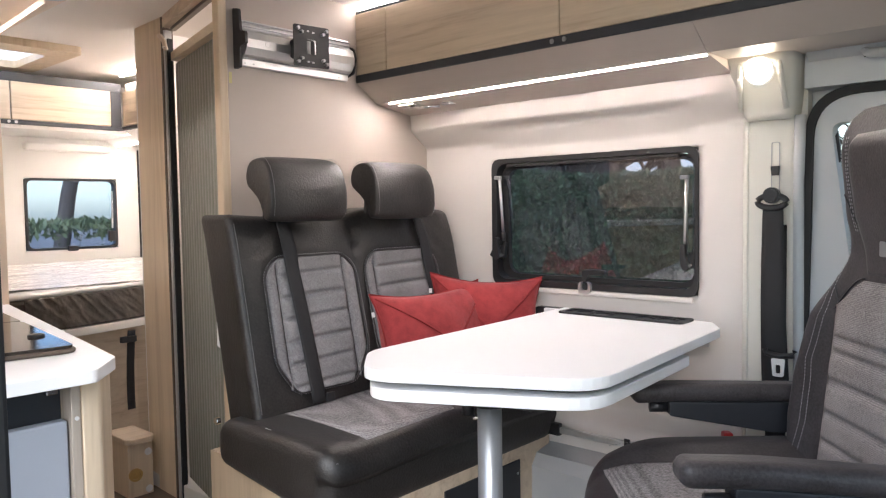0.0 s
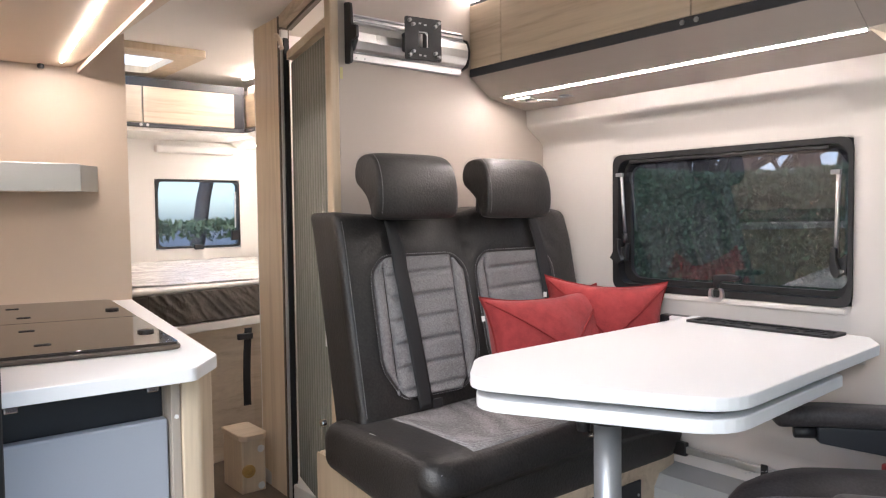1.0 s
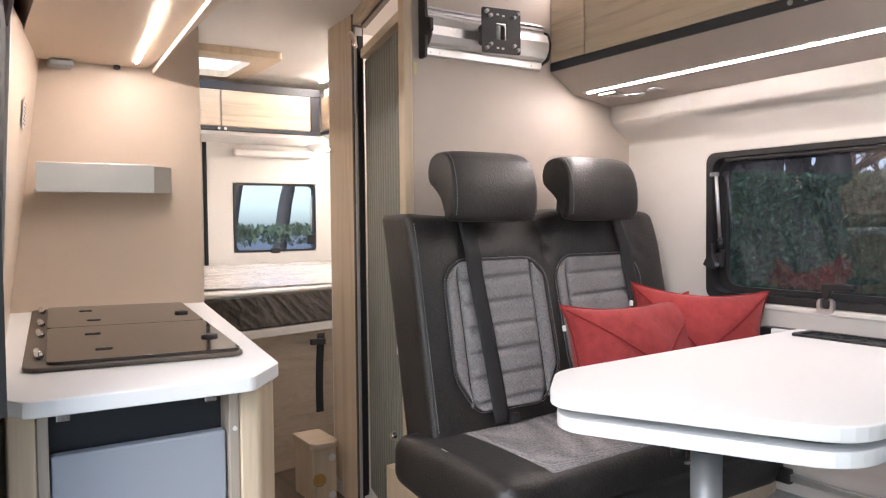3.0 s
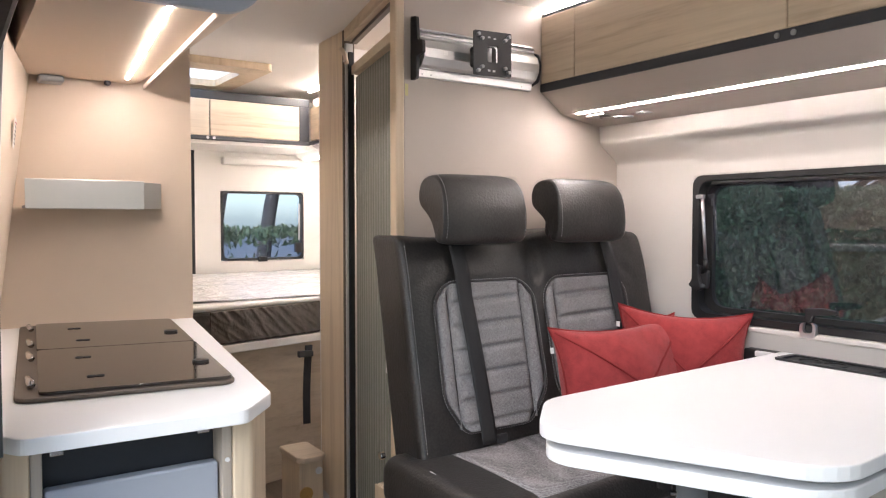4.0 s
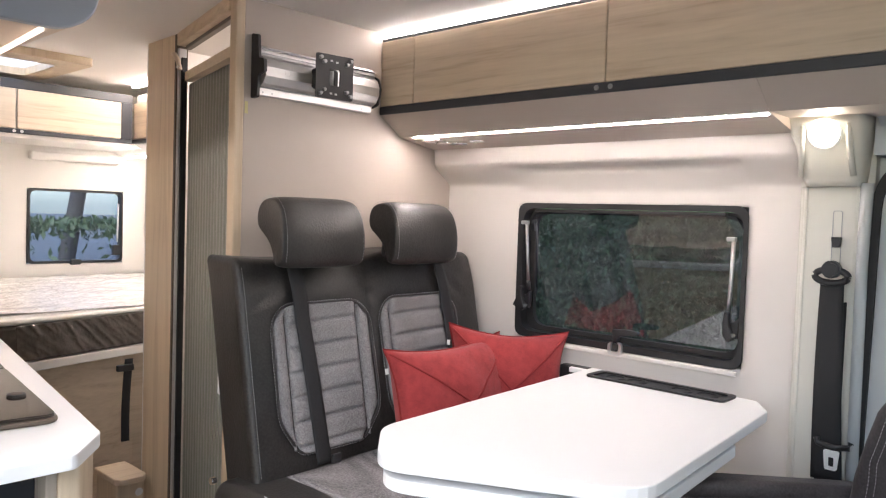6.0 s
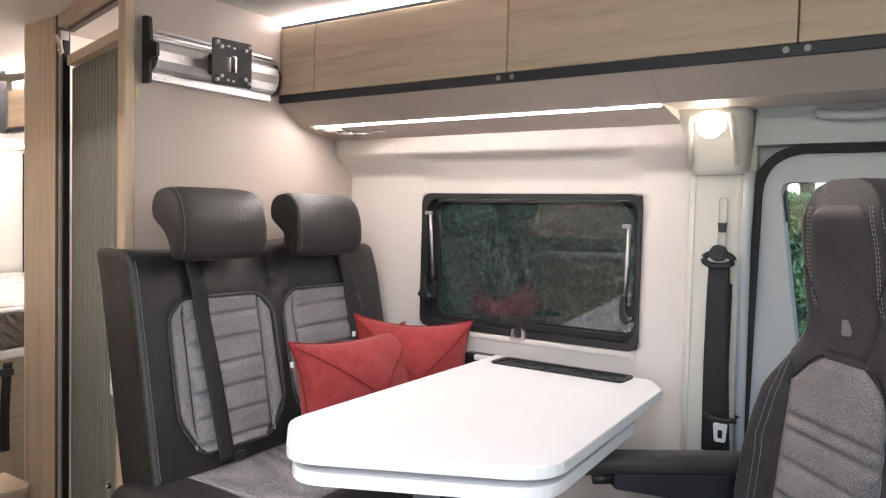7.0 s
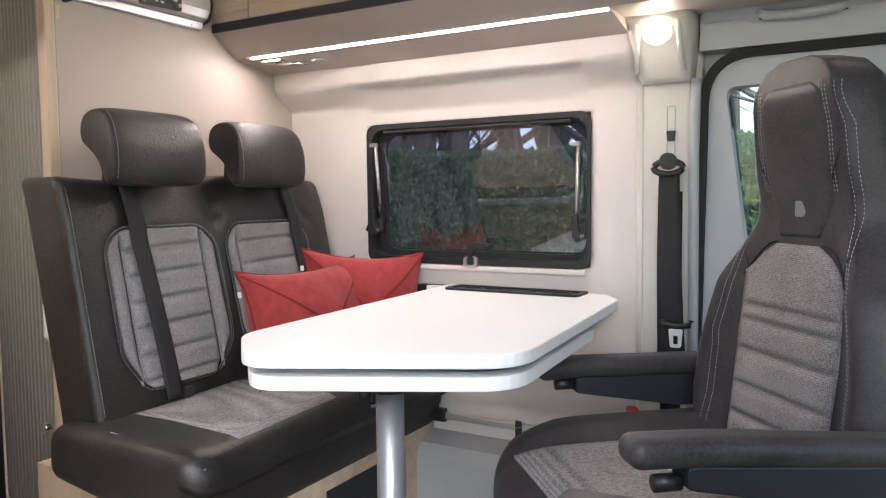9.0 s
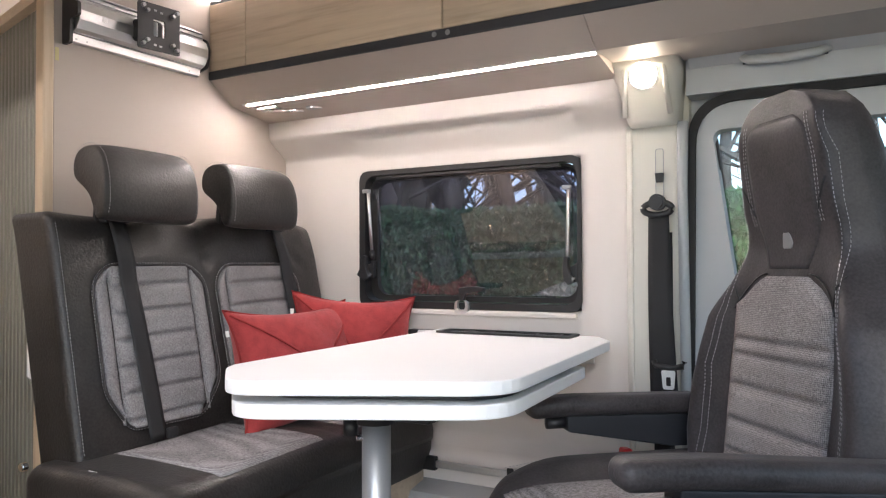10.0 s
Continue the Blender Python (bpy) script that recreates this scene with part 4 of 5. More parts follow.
# ---- pillar, lamp and belt beside the driver's door ----
def housing():
    b = bmesh.new()
    secs = [(1.432, 1.140, 1.335, 0.135), (1.40, 1.160, 1.330, 0.115), (1.36, 1.172, 1.326, 0.100), (1.31, 1.182, 1.322, 0.088), (1.275, 1.190, 1.318, 0.080), (1.262, 1.196, 1.314, 0.070)]
    rows = []
    for z, x0, x1, d in secs:
        pts = rounded([(x0, 0.0), (x1, 0.0), (x1, -d), (x0, -d)], [0.001, 0.001, 0.035, 0.035], 6)
        rows.append([b.verts.new((p[0], p[1], z)) for p in pts])
    n = len(rows[0])
    for r, s in zip(rows, rows[1:]):
        for j in range(n):
            b.faces.new((r[j], r[(j + 1) % n], s[(j + 1) % n], s[j]))
    b.faces.new(rows[0])
    b.faces.new(rows[-1][::-1])
    return b


pil = thing("pillar_cover", "pale plastic pillar cover above the seat belt", "pillar cover", kind="structure")
part("cover", housing(), "pillar", pil, smooth=True)
spot = thing("spot_lamp", "round lit spot lamp on the pillar cover", "lamp")
part("bezel", disc((1.247, -0.108, 1.384), (0, -1, -0.18), 0.038, 0.012, 28, 0.003), "white", spot)
part("lens", disc((1.247, -0.1155, 1.3825), (0, -1, -0.18), 0.033, 0.010, 28, 0.003), "lamp", spot)
for x, dx in ((1.200, -0.008), (1.296, 0.010)):
    part("rib", tube([(x, -0.112, 1.424), (x + dx * 0.3, -0.106, 1.36), (x + dx, -0.084, 1.285)], 0.007, 8), "pillar", pil, smooth=True)
structure("pillar_trim", prism(rounded([(1.172, -0.002), (1.318, -0.002), (1.318, -0.045), (1.185, -0.045)], [0.001, 0.001, 0.02, 0.015], 5), 0.0, 1.262), "pillar", "pale plastic pillar trim with belt slot", "trim", smooth=False)
structure("pillar_bead", tube([(1.196, -0.046, 0.0), (1.196, -0.046, 1.262)], 0.004, 8), "pillar", "moulded bead on the pillar trim", "trim", smooth=True)
structure("pillar_edge", tube([(1.330, -0.030, 0.0), (1.322, -0.034, 1.10), (1.326, -0.04, 1.27)], 0.014, 10), "cab", "soft edge of the pillar at the door", "trim", smooth=True)
sb = thing("seat_belt", "black driver's seat belt with upper guide and tongue", "seat belt")
part("slot", ring(rect(1.258, 1.279, 1.075, 1.205, 0.006, 3), rect(1.2595, 1.2775, 1.0765, 1.2035, 0.005, 3), -0.0475, -0.0455), "steel", sb)
part("slider", prism([(1.262, 1.118), (1.278, 1.118), (1.281, 1.142), (1.259, 1.142)], -0.060, -0.047, 'y', 0.002), "black", sb)
guide = part("upper_guide", tube([(1.268 + 0.036 * math.cos(a), -0.072, 1.050 + 0.016 * math.sin(a)) for a in [2 * math.pi * i / 24 for i in range(25)]], 0.008, 8), "black", sb, smooth=True)
part("bolt_cover", disc((1.268, -0.072, 1.066), (0, -1, 0), 0.021, 0.026, 20, 0.005), "black", sb)


def cab_belt(u, v):
    z = 1.040 - 0.475 * v
    w = 0.044 + 0.016 * v
    x = 1.270 + 0.010 * v + (u - 0.5) * w * 1.15
    return x, -0.070 - 0.012 * math.sin(v * 3.14), z


part("webbing", sheet(cab_belt, 4, 30, (0, 0.003, 0)), "belt", sb, smooth=True)
part("webbing_low", sheet(lambda u, v: (1.250 + u * 0.050, -0.056, 0.99 - 0.60 * v), 3, 20, (0, 0.003, 0)), "belt", sb, smooth=True)
part("tongue_grip", tube([(1.262, -0.098, 0.672), (1.266, -0.10, 0.660), (1.300, -0.104, 0.655), (1.332, -0.10, 0.660), (1.336, -0.098, 0.672)], 0.0075, 8), "black", sb, smooth=True)
# metal tongue in plain white: its bright reflection is in the colour
part("tongue", ring(rounded([(1.286, 0.604), (1.312, 0.604), (1.316, 0.650), (1.282, 0.650)], 0.005, 3), rounded([(1.293, 0.612), (1.305, 0.612), (1.305, 0.634), (1.293, 0.634)], 0.003, 3), -0.112, -0.107), "tag", sb)
ghandle = thing("grab_handle", "grey plastic grab handle above the driver's door", "handle")
part("grip", tube([(1.470, -0.042, 1.412), (1.485, -0.066, 1.398), (1.56, -0.070, 1.392), (1.635, -0.066, 1.396), (1.655, -0.042, 1.410)], 0.011, 10), "cab", ghandle, smooth=True)
# flat dark plate on the trim, painting the shade of a hand recess
part("recess", box(1.47, 1.655, -0.0425, -0.0405, 1.394, 1.420, 0.0006), "anthracite", ghandle)
structure("wall_cab_header", prism([(-0.04, 1.4318), (-0.04, 1.40), (-0.075, 1.4318)], 1.345, 3.2, 'x'), "cab", "grey cab header trim", "trim")
mirror = thing("wing_mirror_gusset", "black wedge at the corner of the door glass", "trim wedge")
part("wedge", prism([(1.392, 1.205), (1.402, 1.228), (1.412, 1.150), (1.404, 1.146)], 0.006, 0.016, 'y', 0.001), "black", mirror)


# ---- swivelled cab seats ----
def lerp_table(t, rows):
    for a, c in zip(rows, rows[1:]):
        if t <= c[0]:
            f = (t - a[0]) / (c[0] - a[0])
            f = f * f * (3 - 2 * f) if len(rows) < 4 else f
            return a[1] + (c[1] - a[1]) * f
    return rows[-1][1]


HALF = [(0.40, 0.235), (0.56, 0.284), (0.66, 0.280), (0.74, 0.258), (0.82, 0.228), (0.88, 0.186), (0.94, 0.160), (1.05, 0.150), (1.14, 0.143), (1.19, 0.128), (1.215, 0.100), (1.228, 0.050)]
DEEP = [(0.40, 0.17), (0.80, 0.18), (0.95, 0.17), (1.10, 0.17), (1.17, 0.15), (1.215, 0.10), (1.228, 0.04)]


def cab_axis(z):
    """Middle line of the seat back: reclined, with the headrest leaning forward."""
    x = (0.95 - z) * 0.125
    if z > 0.93:
        f = min(z, 1.16) - 0.93
        x += 0.26 * f * min(1, f / 0.08)
    return x


def cab_front(y, z):
    """Front of the seat back: reclined, bolsters at the sides, a headrest that comes forward."""
    x = cab_axis(z)
    h = lerp_table(z, HALF)
    b = min(1, max(0, (abs(y) - h * 0.52) / (h * 0.33)))
    low = min(1, max(0, (0.92 - z) / 0.12))
    x += 0.038 * b * b * (3 - 2 * b) * low
    e = max(0, (abs(y) / h - 0.78) / 0.22)
    x -= 0.055 * min(1, e) ** 2.2
    return x


def cab_seat(name, label, at, turn, tips=(0.495, 0.425)):
    t = thing(name, label, "car seat", "swivelled cab seats", at=at, turn=turn)

    def shell(u, v):
        z = 0.40 + 0.828 * v
        h = lerp_table(z, HALF)
        d = lerp_table(z, DEEP)
        a = u * 2 * math.pi
        y = h * (abs(math.sin(a)) ** 0.75) * (1 if math.sin(a) >= 0 else -1)
        back_x = cab_axis(z) - d
        if math.cos(a) >= 0:
            return cab_front(y, z), y, z
        k = abs(math.cos(a)) ** 0.6
        return cab_front(y, z) * (1 - k) + back_x * k, y, z

    b = sheet(shell, 72, 60)
    bmesh.ops.remove_doubles(b, verts=b.verts, dist=0.0005)
    back = part("backrest", b, "cab_leather", t, "dark leatherette seat back with integral headrest", smooth=True)

    def fab_half(z):
        return lerp_table(z, [(0.42, 0.140), (0.70, 0.146), (0.828, 0.138), (0.866, 0.094), (0.886, 0.058)])

    ribs = [0.480, 0.538, 0.598, 0.668, 0.728, 0.758]

    def fab(u, v):
        z = 0.43 + 0.456 * v
        y = (2 * u - 1) * fab_half(z)
        g = min(abs(z - r - 0.0 * y) for r in ribs)
        e = min(u, 1 - u, (1 - v) * 3, 1)
        return cab_front(y, z) + 0.004 + 0.011 * (1 - math.exp(-(g / 0.008) ** 2)) * min(1, e / 0.08), y, z

    part("fabric_inset", sheet(fab, 24, 110, (-0.02, 0, 0)), "fabric_seat", back, "grey ribbed fabric inset with channels", smooth=True)

    def head(u, v):
        z = 0.900 + 0.280 * v
        h = lerp_table(z, [(0.90, 0.056), (0.98, 0.088), (1.10, 0.092), (1.14, 0.090), (1.165, 0.078), (1.18, 0.052)])
        y = (2 * u - 1) * h
        e = min(1, min(u, 1 - u, v, 1 - v) / 0.10)
        return cab_front(y, z) + 0.0005 + 0.0028 * e ** 0.5, y, z

    part("head_panel", sheet(head, 18, 30, (-0.02, 0, 0)), "cab_leather", back, "", smooth=True)
    for s in (-1, 1):
        stitches([(cab_front(y, z) + 0.0015, y, z) for y, z in [(s * lerp_table(zz, [(0.43, 0.190), (0.70, 0.188), (0.86, 0.148), (0.93, 0.134), (1.10, 0.127), (1.19, 0.108)]), zz) for zz in [0.44 + 0.02 * i for i in range(38)]]], "stitching", back, r=0.0007)
        stitches([(cab_front(y, z) + 0.0015, y, z) for y, z in [(s * lerp_table(zz, [(0.43, 0.202), (0.70, 0.200), (0.86, 0.158), (0.93, 0.143), (1.10, 0.135), (1.19, 0.115)]), zz) for zz in [0.44 + 0.02 * i for i in range(38)]]], "stitching", back, r=0.0007)
        seam = [(cab_front(y, z) + 0.001, y, z) for y, z in [(s * (0.060 + 0.0105 * i), 0.890 - 0.0011 * i * i) for i in range(9)]]
        part("seam", tube(seam, 0.0022, 6), "black", back, smooth=True)
        brow = [(s * (0.088 + 0.0105 * i), 1.000 + 0.075 * math.sin(min(1.57, i * 0.32))) for i in range(4)]
        part("seam", tube([(cab_front(y, z) + 0.0008, y, z) for y, z in brow], 0.0022, 6), "black", back, smooth=True)
        wing = [(s * (0.128 + 0.010 * i), 0.815 + 0.085 * math.sin(min(1.57, i * 0.35))) for i in range(6)]
        part("seam", tube([(cab_front(y, z) + 0.0008, y, z) for y, z in wing if abs(y) < lerp_table(z, HALF) * 0.93], 0.0020, 6), "black", back, smooth=True)
        for gap in (0.004, 0.011):
            edge = [(s * (lerp_table(zz, [(0.98, 0.088), (1.10, 0.092), (1.18, 0.080), (1.20, 0.072)]) + gap), zz) for zz in [0.985 + 0.018 * i for i in range(12)]]
            stitches([(cab_front(y, z) + 0.0015, y, z) for y, z in edge], "stitching", back, r=0.0007)
    part("emblem", prism(rounded([(-0.014, 0.938), (0.010, 0.938), (0.014, 0.948), (0.004, 0.968), (-0.014, 0.968)], 0.004, 3), cab_front(0, 0.95) + 0.002, cab_front(0, 0.95) + 0.006, 'x', 0.001), "steel", back, "small silver emblem")

    def cush(v):
        f = (v.x + 0.285) / 0.57
        y = v.y * (1 - 0.10 * max(0, f - 0.6) / 0.4)
        z = v.z + 0.405
        if v.z > 0:
            bb = min(1, max(0, (abs(v.y) - 0.15) / 0.07))
            z += 0.030 * bb * bb * (3 - 2 * bb) * (1 - 0.5 * max(0, f - 0.7) / 0.3) - 0.035 * max(0, (f - 0.72) / 0.28) ** 2
        x = v.x + 0.29 - 0.07 * (abs(v.y) / 0.29) ** 3 * max(0, f - 0.5) / 0.5
        return Vector((x, y, z))

    cu = part("seat_cushion", soft_box(0.57, 0.58, 0.15, 0.045, (14, 40, 4), cush), "cab_leather", t, smooth=True)

    def cfab(u, v):
        f = 0.22 + 0.68 * u
        x = 0.005 + 0.57 * f
        y = (2 * v - 1) * 0.165
        z = 0.481 - 0.035 * max(0, (f - 0.72) / 0.28) ** 2 + 0.004 * min(1, min(u, 1 - u, v, 1 - v) / 0.05)
        return x, y, z

    part("cushion_inset", sheet(cfab, 24, 16, (0, 0, -0.02)), "fabric_seat", cu, "grey ribbed fabric inset", smooth=True)
    for s in (-1, 1):
        stitches([(x, s * 0.250, 0.504 - 0.02 * max(0, (x - 0.40) / 0.14)) for x in [0.10 + 0.015 * i for i in range(27)]], "stitching", cu)
        up = 0.616 if s > 0 else 0.604
        rise = 0.09 if s > 0 else 0.02
        tip = tips[0] if s > 0 else tips[1]
        mid = (tip + 0.02) / 2
        arm = part("armrest", soft_box(tip - 0.02, 0.066, 0.044, 0.020, (12, 3, 2), lambda v: v + Vector((mid, s * 0.300, up + rise * v.x - 0.006 * max(0, (v.x - 0.10)) / 0.1))), "cab_leather", t, "padded dark armrest", smooth=True)
        part("arm_support", prism(rounded([(0.01, up - 0.092 - rise * 0.2), (0.10, up - 0.092 - rise * 0.12), (tip - 0.085, up - 0.056 + rise * 0.16), (tip - 0.085, up - 0.022 + rise * 0.16), (0.01, up - 0.022 - rise * 0.2)], 0.008, 3), s * 0.300 - 0.024, s * 0.300 + 0.024, 'y', 0.003), "anthracite", arm)
        part("pivot_cap", disc((0.075, s * 0.300 + s * 0.026, up - 0.058), (0, s, 0), 0.016, 0.006, 20, 0.002), "black", arm)
        part("adjust_knob", tube([(tip - 0.084, s * 0.300, up - 0.036), (tip - 0.045, s * 0.300, up - 0.036)], 0.013, 12), "black", arm, smooth=True)
    part("shell", box(0.0, 0.46, -0.23, 0.23, 0.27, 0.335, 0.02), "black", t)
    part("pedestal", box(0.02, 0.42, -0.20, 0.20, 0.0, 0.265, 0.01), "anthracite", t)
    bk = part("buckle_stalk", tube([(0.13, -0.285, 0.40), (0.185, -0.300, 0.485)], 0.018, 10), "black", t, smooth=True)
    part("buckle_button", soft_box(0.022, 0.030, 0.026, 0.006, (1, 1, 1), lambda v: v + Vector((0.196, -0.302, 0.492))), "red_plastic", bk, "red belt buckle button", smooth=True)
    return t


cab_seat("cab_seat", "dark leatherette driver's seat turned round, grey ribbed inset", (1.601, -0.430, 0.0), 221.0)
cab_seat("cab_seat", "dark leatherette passenger seat turned to face the table", (1.875, -1.440, 0.0), 180, (0.49, 0.49))


# ---- bathroom with tambour door ----
A, B = Vector((-0.052, -0.852)), Vector((-0.562, -0.722))
tam = thing("tambour_door", "grey-green slatted tambour door of the bathroom, closed", "door")
NS = 17
ang = math.degrees(math.atan2(B.y - A.y, B.x - A.x))
step = (B - A).length / NS
slat_b = soft_box(step * 0.84, 0.018, 1.50, 0.0085, (2, 1, 1))
slat = part("slat", slat_b, "tambour", tam, smooth=True)
slat_mesh = slat.data
for i in range(NS):
    p = A + (B - A) * ((i + 0.5) / NS)
    ob = slat if i == 0 else new("slat", slat_mesh)
    ob.parent = tam
    ob.matrix_local = pose(p.x, p.y + 0.012, 0.828, 0, 0, ang)
part("backing", prism([tuple(A + Vector((-0.004, 0.013))), tuple(B + Vector((0, 0.013))), tuple(B + Vector((0, 0.018))), tuple(A + Vector((-0.004, 0.018)))], 0.08, 1.58), "edge_dark", tam)
part("top_rail", prism([tuple(A + Vector((-0.004, -0.012))), tuple(B + Vector((0, -0.012))), tuple(B + Vector((0, 0.03))), tuple(A + Vector((-0.004, 0.03)))], 1.583, 1.612), "wood_x", tam)
part("handle", tube([(-0.095, -0.845, 0.62), (-0.095, -0.860, 0.64), (-0.095, -0.860, 0.72), (-0.095, -0.845, 0.74)], 0.006, 8), "white", tam, smooth=True)
structure("bathroom_frame_header", prism([tuple(A + Vector((0.0, -0.030))), tuple(B + Vector((-0.02, -0.030))), tuple(B + Vector((-0.02, 0.012))), tuple(A + Vector((0.0, 0.012)))], 1.700, CEIL - 0.001), "wood_x", "pale wood header of the bathroom doorway", "trim")
# track strip in dark brown that also paints the gap's shade
structure("bathroom_frame_shadow_gap", prism([tuple(A + Vector((0.0, -0.010))), tuple(B + Vector((0.0, -0.010))), tuple(B + Vector((0.0, 0.008))), tuple(A + Vector((0.0, 0.008)))], 1.688, 1.6995), "edge_dark", "dark strip for the track and its shadow gap under the doorway header", "trim")
structure("bathroom_post", prism([(-0.602, -0.748), (-0.820, -0.736), (-0.820, -0.712), (-0.602, -0.724)], 0, CEIL - 0.001), "wood_z", "pale elm-look bathroom wall beside the bed", "wall")
structure("bathroom_post_edge", prism([(-0.588, -0.751), (-0.601, -0.750), (-0.601, -0.710), (-0.588, -0.710)], 0, CEIL - 0.002), "edge_dark", "dark brown edge of the doorway post", "trim")
structure("door_channel", prism([(-0.574, -0.748), (-0.587, -0.748), (-0.587, -0.722), (-0.574, -0.722)], 0, 1.69), "silver", "aluminium door channel of the bathroom", "trim")
structure("door_gasket", prism([(-0.565, -0.742), (-0.5735, -0.742), (-0.5735, -0.724), (-0.565, -0.724)], 0, 1.66), "rubber", "black gasket of the tambour door", "trim")
structure("bathroom_rear_wall", box(-0.84, -0.821, -0.730, -0.001, 0, CEIL - 0.001), "white_wall", "white bathroom rear wall", "wall")
structure("bathroom_floor", box(-0.82, PX - 0.031, -0.74, -0.001, 0.0005, 0.055, 0.004), "tray", "pale plastic shower tray", "floor")
hookt = thing("strap_hook", "small beige plastic strap hook on the doorway post", "hook")
part("strap", tube([(-0.600, -0.756, 1.672), (-0.580, -0.762, 1.668), (-0.556, -0.762, 1.645), (-0.550, -0.758, 1.615)], 0.008, 8), "sand", hookt, smooth=True)
part("pin", disc((-0.548, -0.767, 1.622), (0.3, -1, 0), 0.005, 0.006, 10), "chrome", hookt)
blamp = thing("bathroom_lamp", "round lit lamp on the bathroom ceiling", "lamp")
part("lens", disc((-0.42, -0.35, CEIL - 0.012), (0, 0, 1), 0.035, 0.02, 20, 0.003), "led", blamp)
shower = thing("shower_fitting", "chrome shower rail fitting under the bathroom ceiling", "fitting")
part("bracket", tube([(-0.30, -0.60, CEIL - 0.001), (-0.30, -0.60, 1.70), (-0.26, -0.60, 1.685)], 0.012, 10), "chrome", shower, smooth=True)
part("rosette", disc((-0.30, -0.60, 1.733), (0, 0, 1), 0.03, 0.012, 18, 0.003), "chrome", shower)

# ---- rear lockers and bed ----
RX = -1.770


def rear_locker(y0, y1):
    t = thing("rear_locker", "pale elm-look locker above the bed, closed", "locker", "rear lockers")
    part("body", box(REAR + 0.002, RX - 0.002, y0, y1, 1.462, 1.688), "white_wall", t)
    part("door", box(RX - 0.001, RX + 0.016, y0 + 0.002, y1 - 0.002, 1.478, 1.648, 0.003), "wood_y", t, "pale elm-look door")
    return t


rear_locker(-1.300, -0.868)
rear_locker(-0.866, -0.415)
structure("rear_locker_top", box(RX - 0.02, RX + 0.006, -1.86, -0.358, 1.650, 1.690, 0.002), "strip", "dark strip above the rear lockers", "trim")
structure("rear_locker_rail", box(RX - 0.02, RX + 0.018, -1.86, -0.358, 1.458, 1.476, 0.002), "strip", "dark rail under the rear locker doors", "trim")
structure("rear_locker_column", box(RX - 0.02, RX + 0.008, -0.413, -0.362, 1.477, 1.649, 0.002), "strip", "dark corner column between the lockers", "trim")
structure("rear_locker_soffit", box(REAR + 0.001, RX + 0.002, -1.86, -0.002, 1.440, 1.457), "white_wall", "pale underside of the rear lockers", "trim")
for y in (-0.848, -0.878):
    tagged(part("locker_button", disc((RX + 0.019, y, 1.467), (1, 0, 0), 0.007, 0.004, 12), "alu"), "round grey push button on the rear rail", "button", "locker buttons")
side_l = thing("side_locker", "pale elm-look locker along the side above the bed", "locker")
part("body", box(RX + 0.02, -0.845, -0.345, -0.002, 1.478, 1.690), "taupe", side_l)
part("door", box(RX + 0.022, -0.845, -0.362, -0.346, 1.482, 1.648, 0.003), "wood_x", side_l)
part("rail", box(RX + 0.020, -0.845, -0.366, -0.346, 1.460, 1.4775, 0.002), "strip", side_l)
part("soffit", prism([(-0.345, 1.458), (-0.262, 1.412), (-0.060, 1.412), (-0.004, 1.458)], -2.09, -0.845, 'x'), "white_wall", side_l)
s3 = thing("led_strip", "lit strip light under the lockers beside the bed", "lamp", "strip lights")
part("lens", box(-2.05, -0.90, -0.262, -0.248, 1.4055, 1.4115, 0.001), "led_warm", s3)
s4 = thing("led_strip", "lit strip light on the ceiling edge over the bed", "lamp", "strip lights")
part("lens", box(-1.74, -0.86, -0.374, -0.358, 1.722, 1.734, 0.001), "led_warm", s4)
blind = thing("blind_cassette", "white blind cassette above the rear window", "blind")
part("box", box(REAR + 0.001, REAR + 0.055, -0.700, -0.275, 1.372, 1.412, 0.010), "white_wall", blind)

bed = thing("bed", "cross bed with film-wrapped mattress on a slatted base", "bed")
BED = [(-1.000, -1.10), (-1.125, -0.60), (-1.125, -0.012), (-2.125, -0.012), (-2.125, -1.86), (-1.000, -1.86)]


def grow(pts, d):
    return [(x + (d if x > -1.5 else 0), y) for x, y in pts]


part("panel", prism(grow(BED, -0.07), 0.0, 0.572), "wood_y", bed, "pale elm-look bed box")
part("board", prism(rounded(grow(BED, 0.012), 0.01), 0.573, 0.606, 'z', 0.003), "white_wall", bed, "white bed board")
part("mattress_side", prism(rounded(BED, 0.04), 0.607, 0.736, 'z', 0.012), "matt_side", bed, "dark grey mattress side under clear film")
mt = prism(rounded(grow(BED, -0.004), 0.04), 0.7365, 0.758, 'z', 0.012, 4)
part("mattress_top", mt, "sheet", bed, "white mattress top", smooth=False)


def wrinkle(u, v):
    x = -2.10 + 0.985 * u
    y = -1.80 + 1.76 * v
    x = min(x, -1.02 if y < -1.08 else (-1.02 - 0.25 * (y + 1.08) if y < -0.62 else -1.14))
    n1 = noise.noise(Vector((x * 7, y * 5, 1.0)))
    n2 = noise.noise(Vector((x * 22 + 3 * n1, y * 12, 4.0)))
    return x, y, 0.760 + 0.040 * (1 - u) ** 1.5 + 0.010 * abs(n1) + 0.008 * abs(n2)


part("film", sheet(wrinkle, 70, 90, (0, 0, -0.0015)), "film", bed, "crumpled clear protective film", smooth=True)


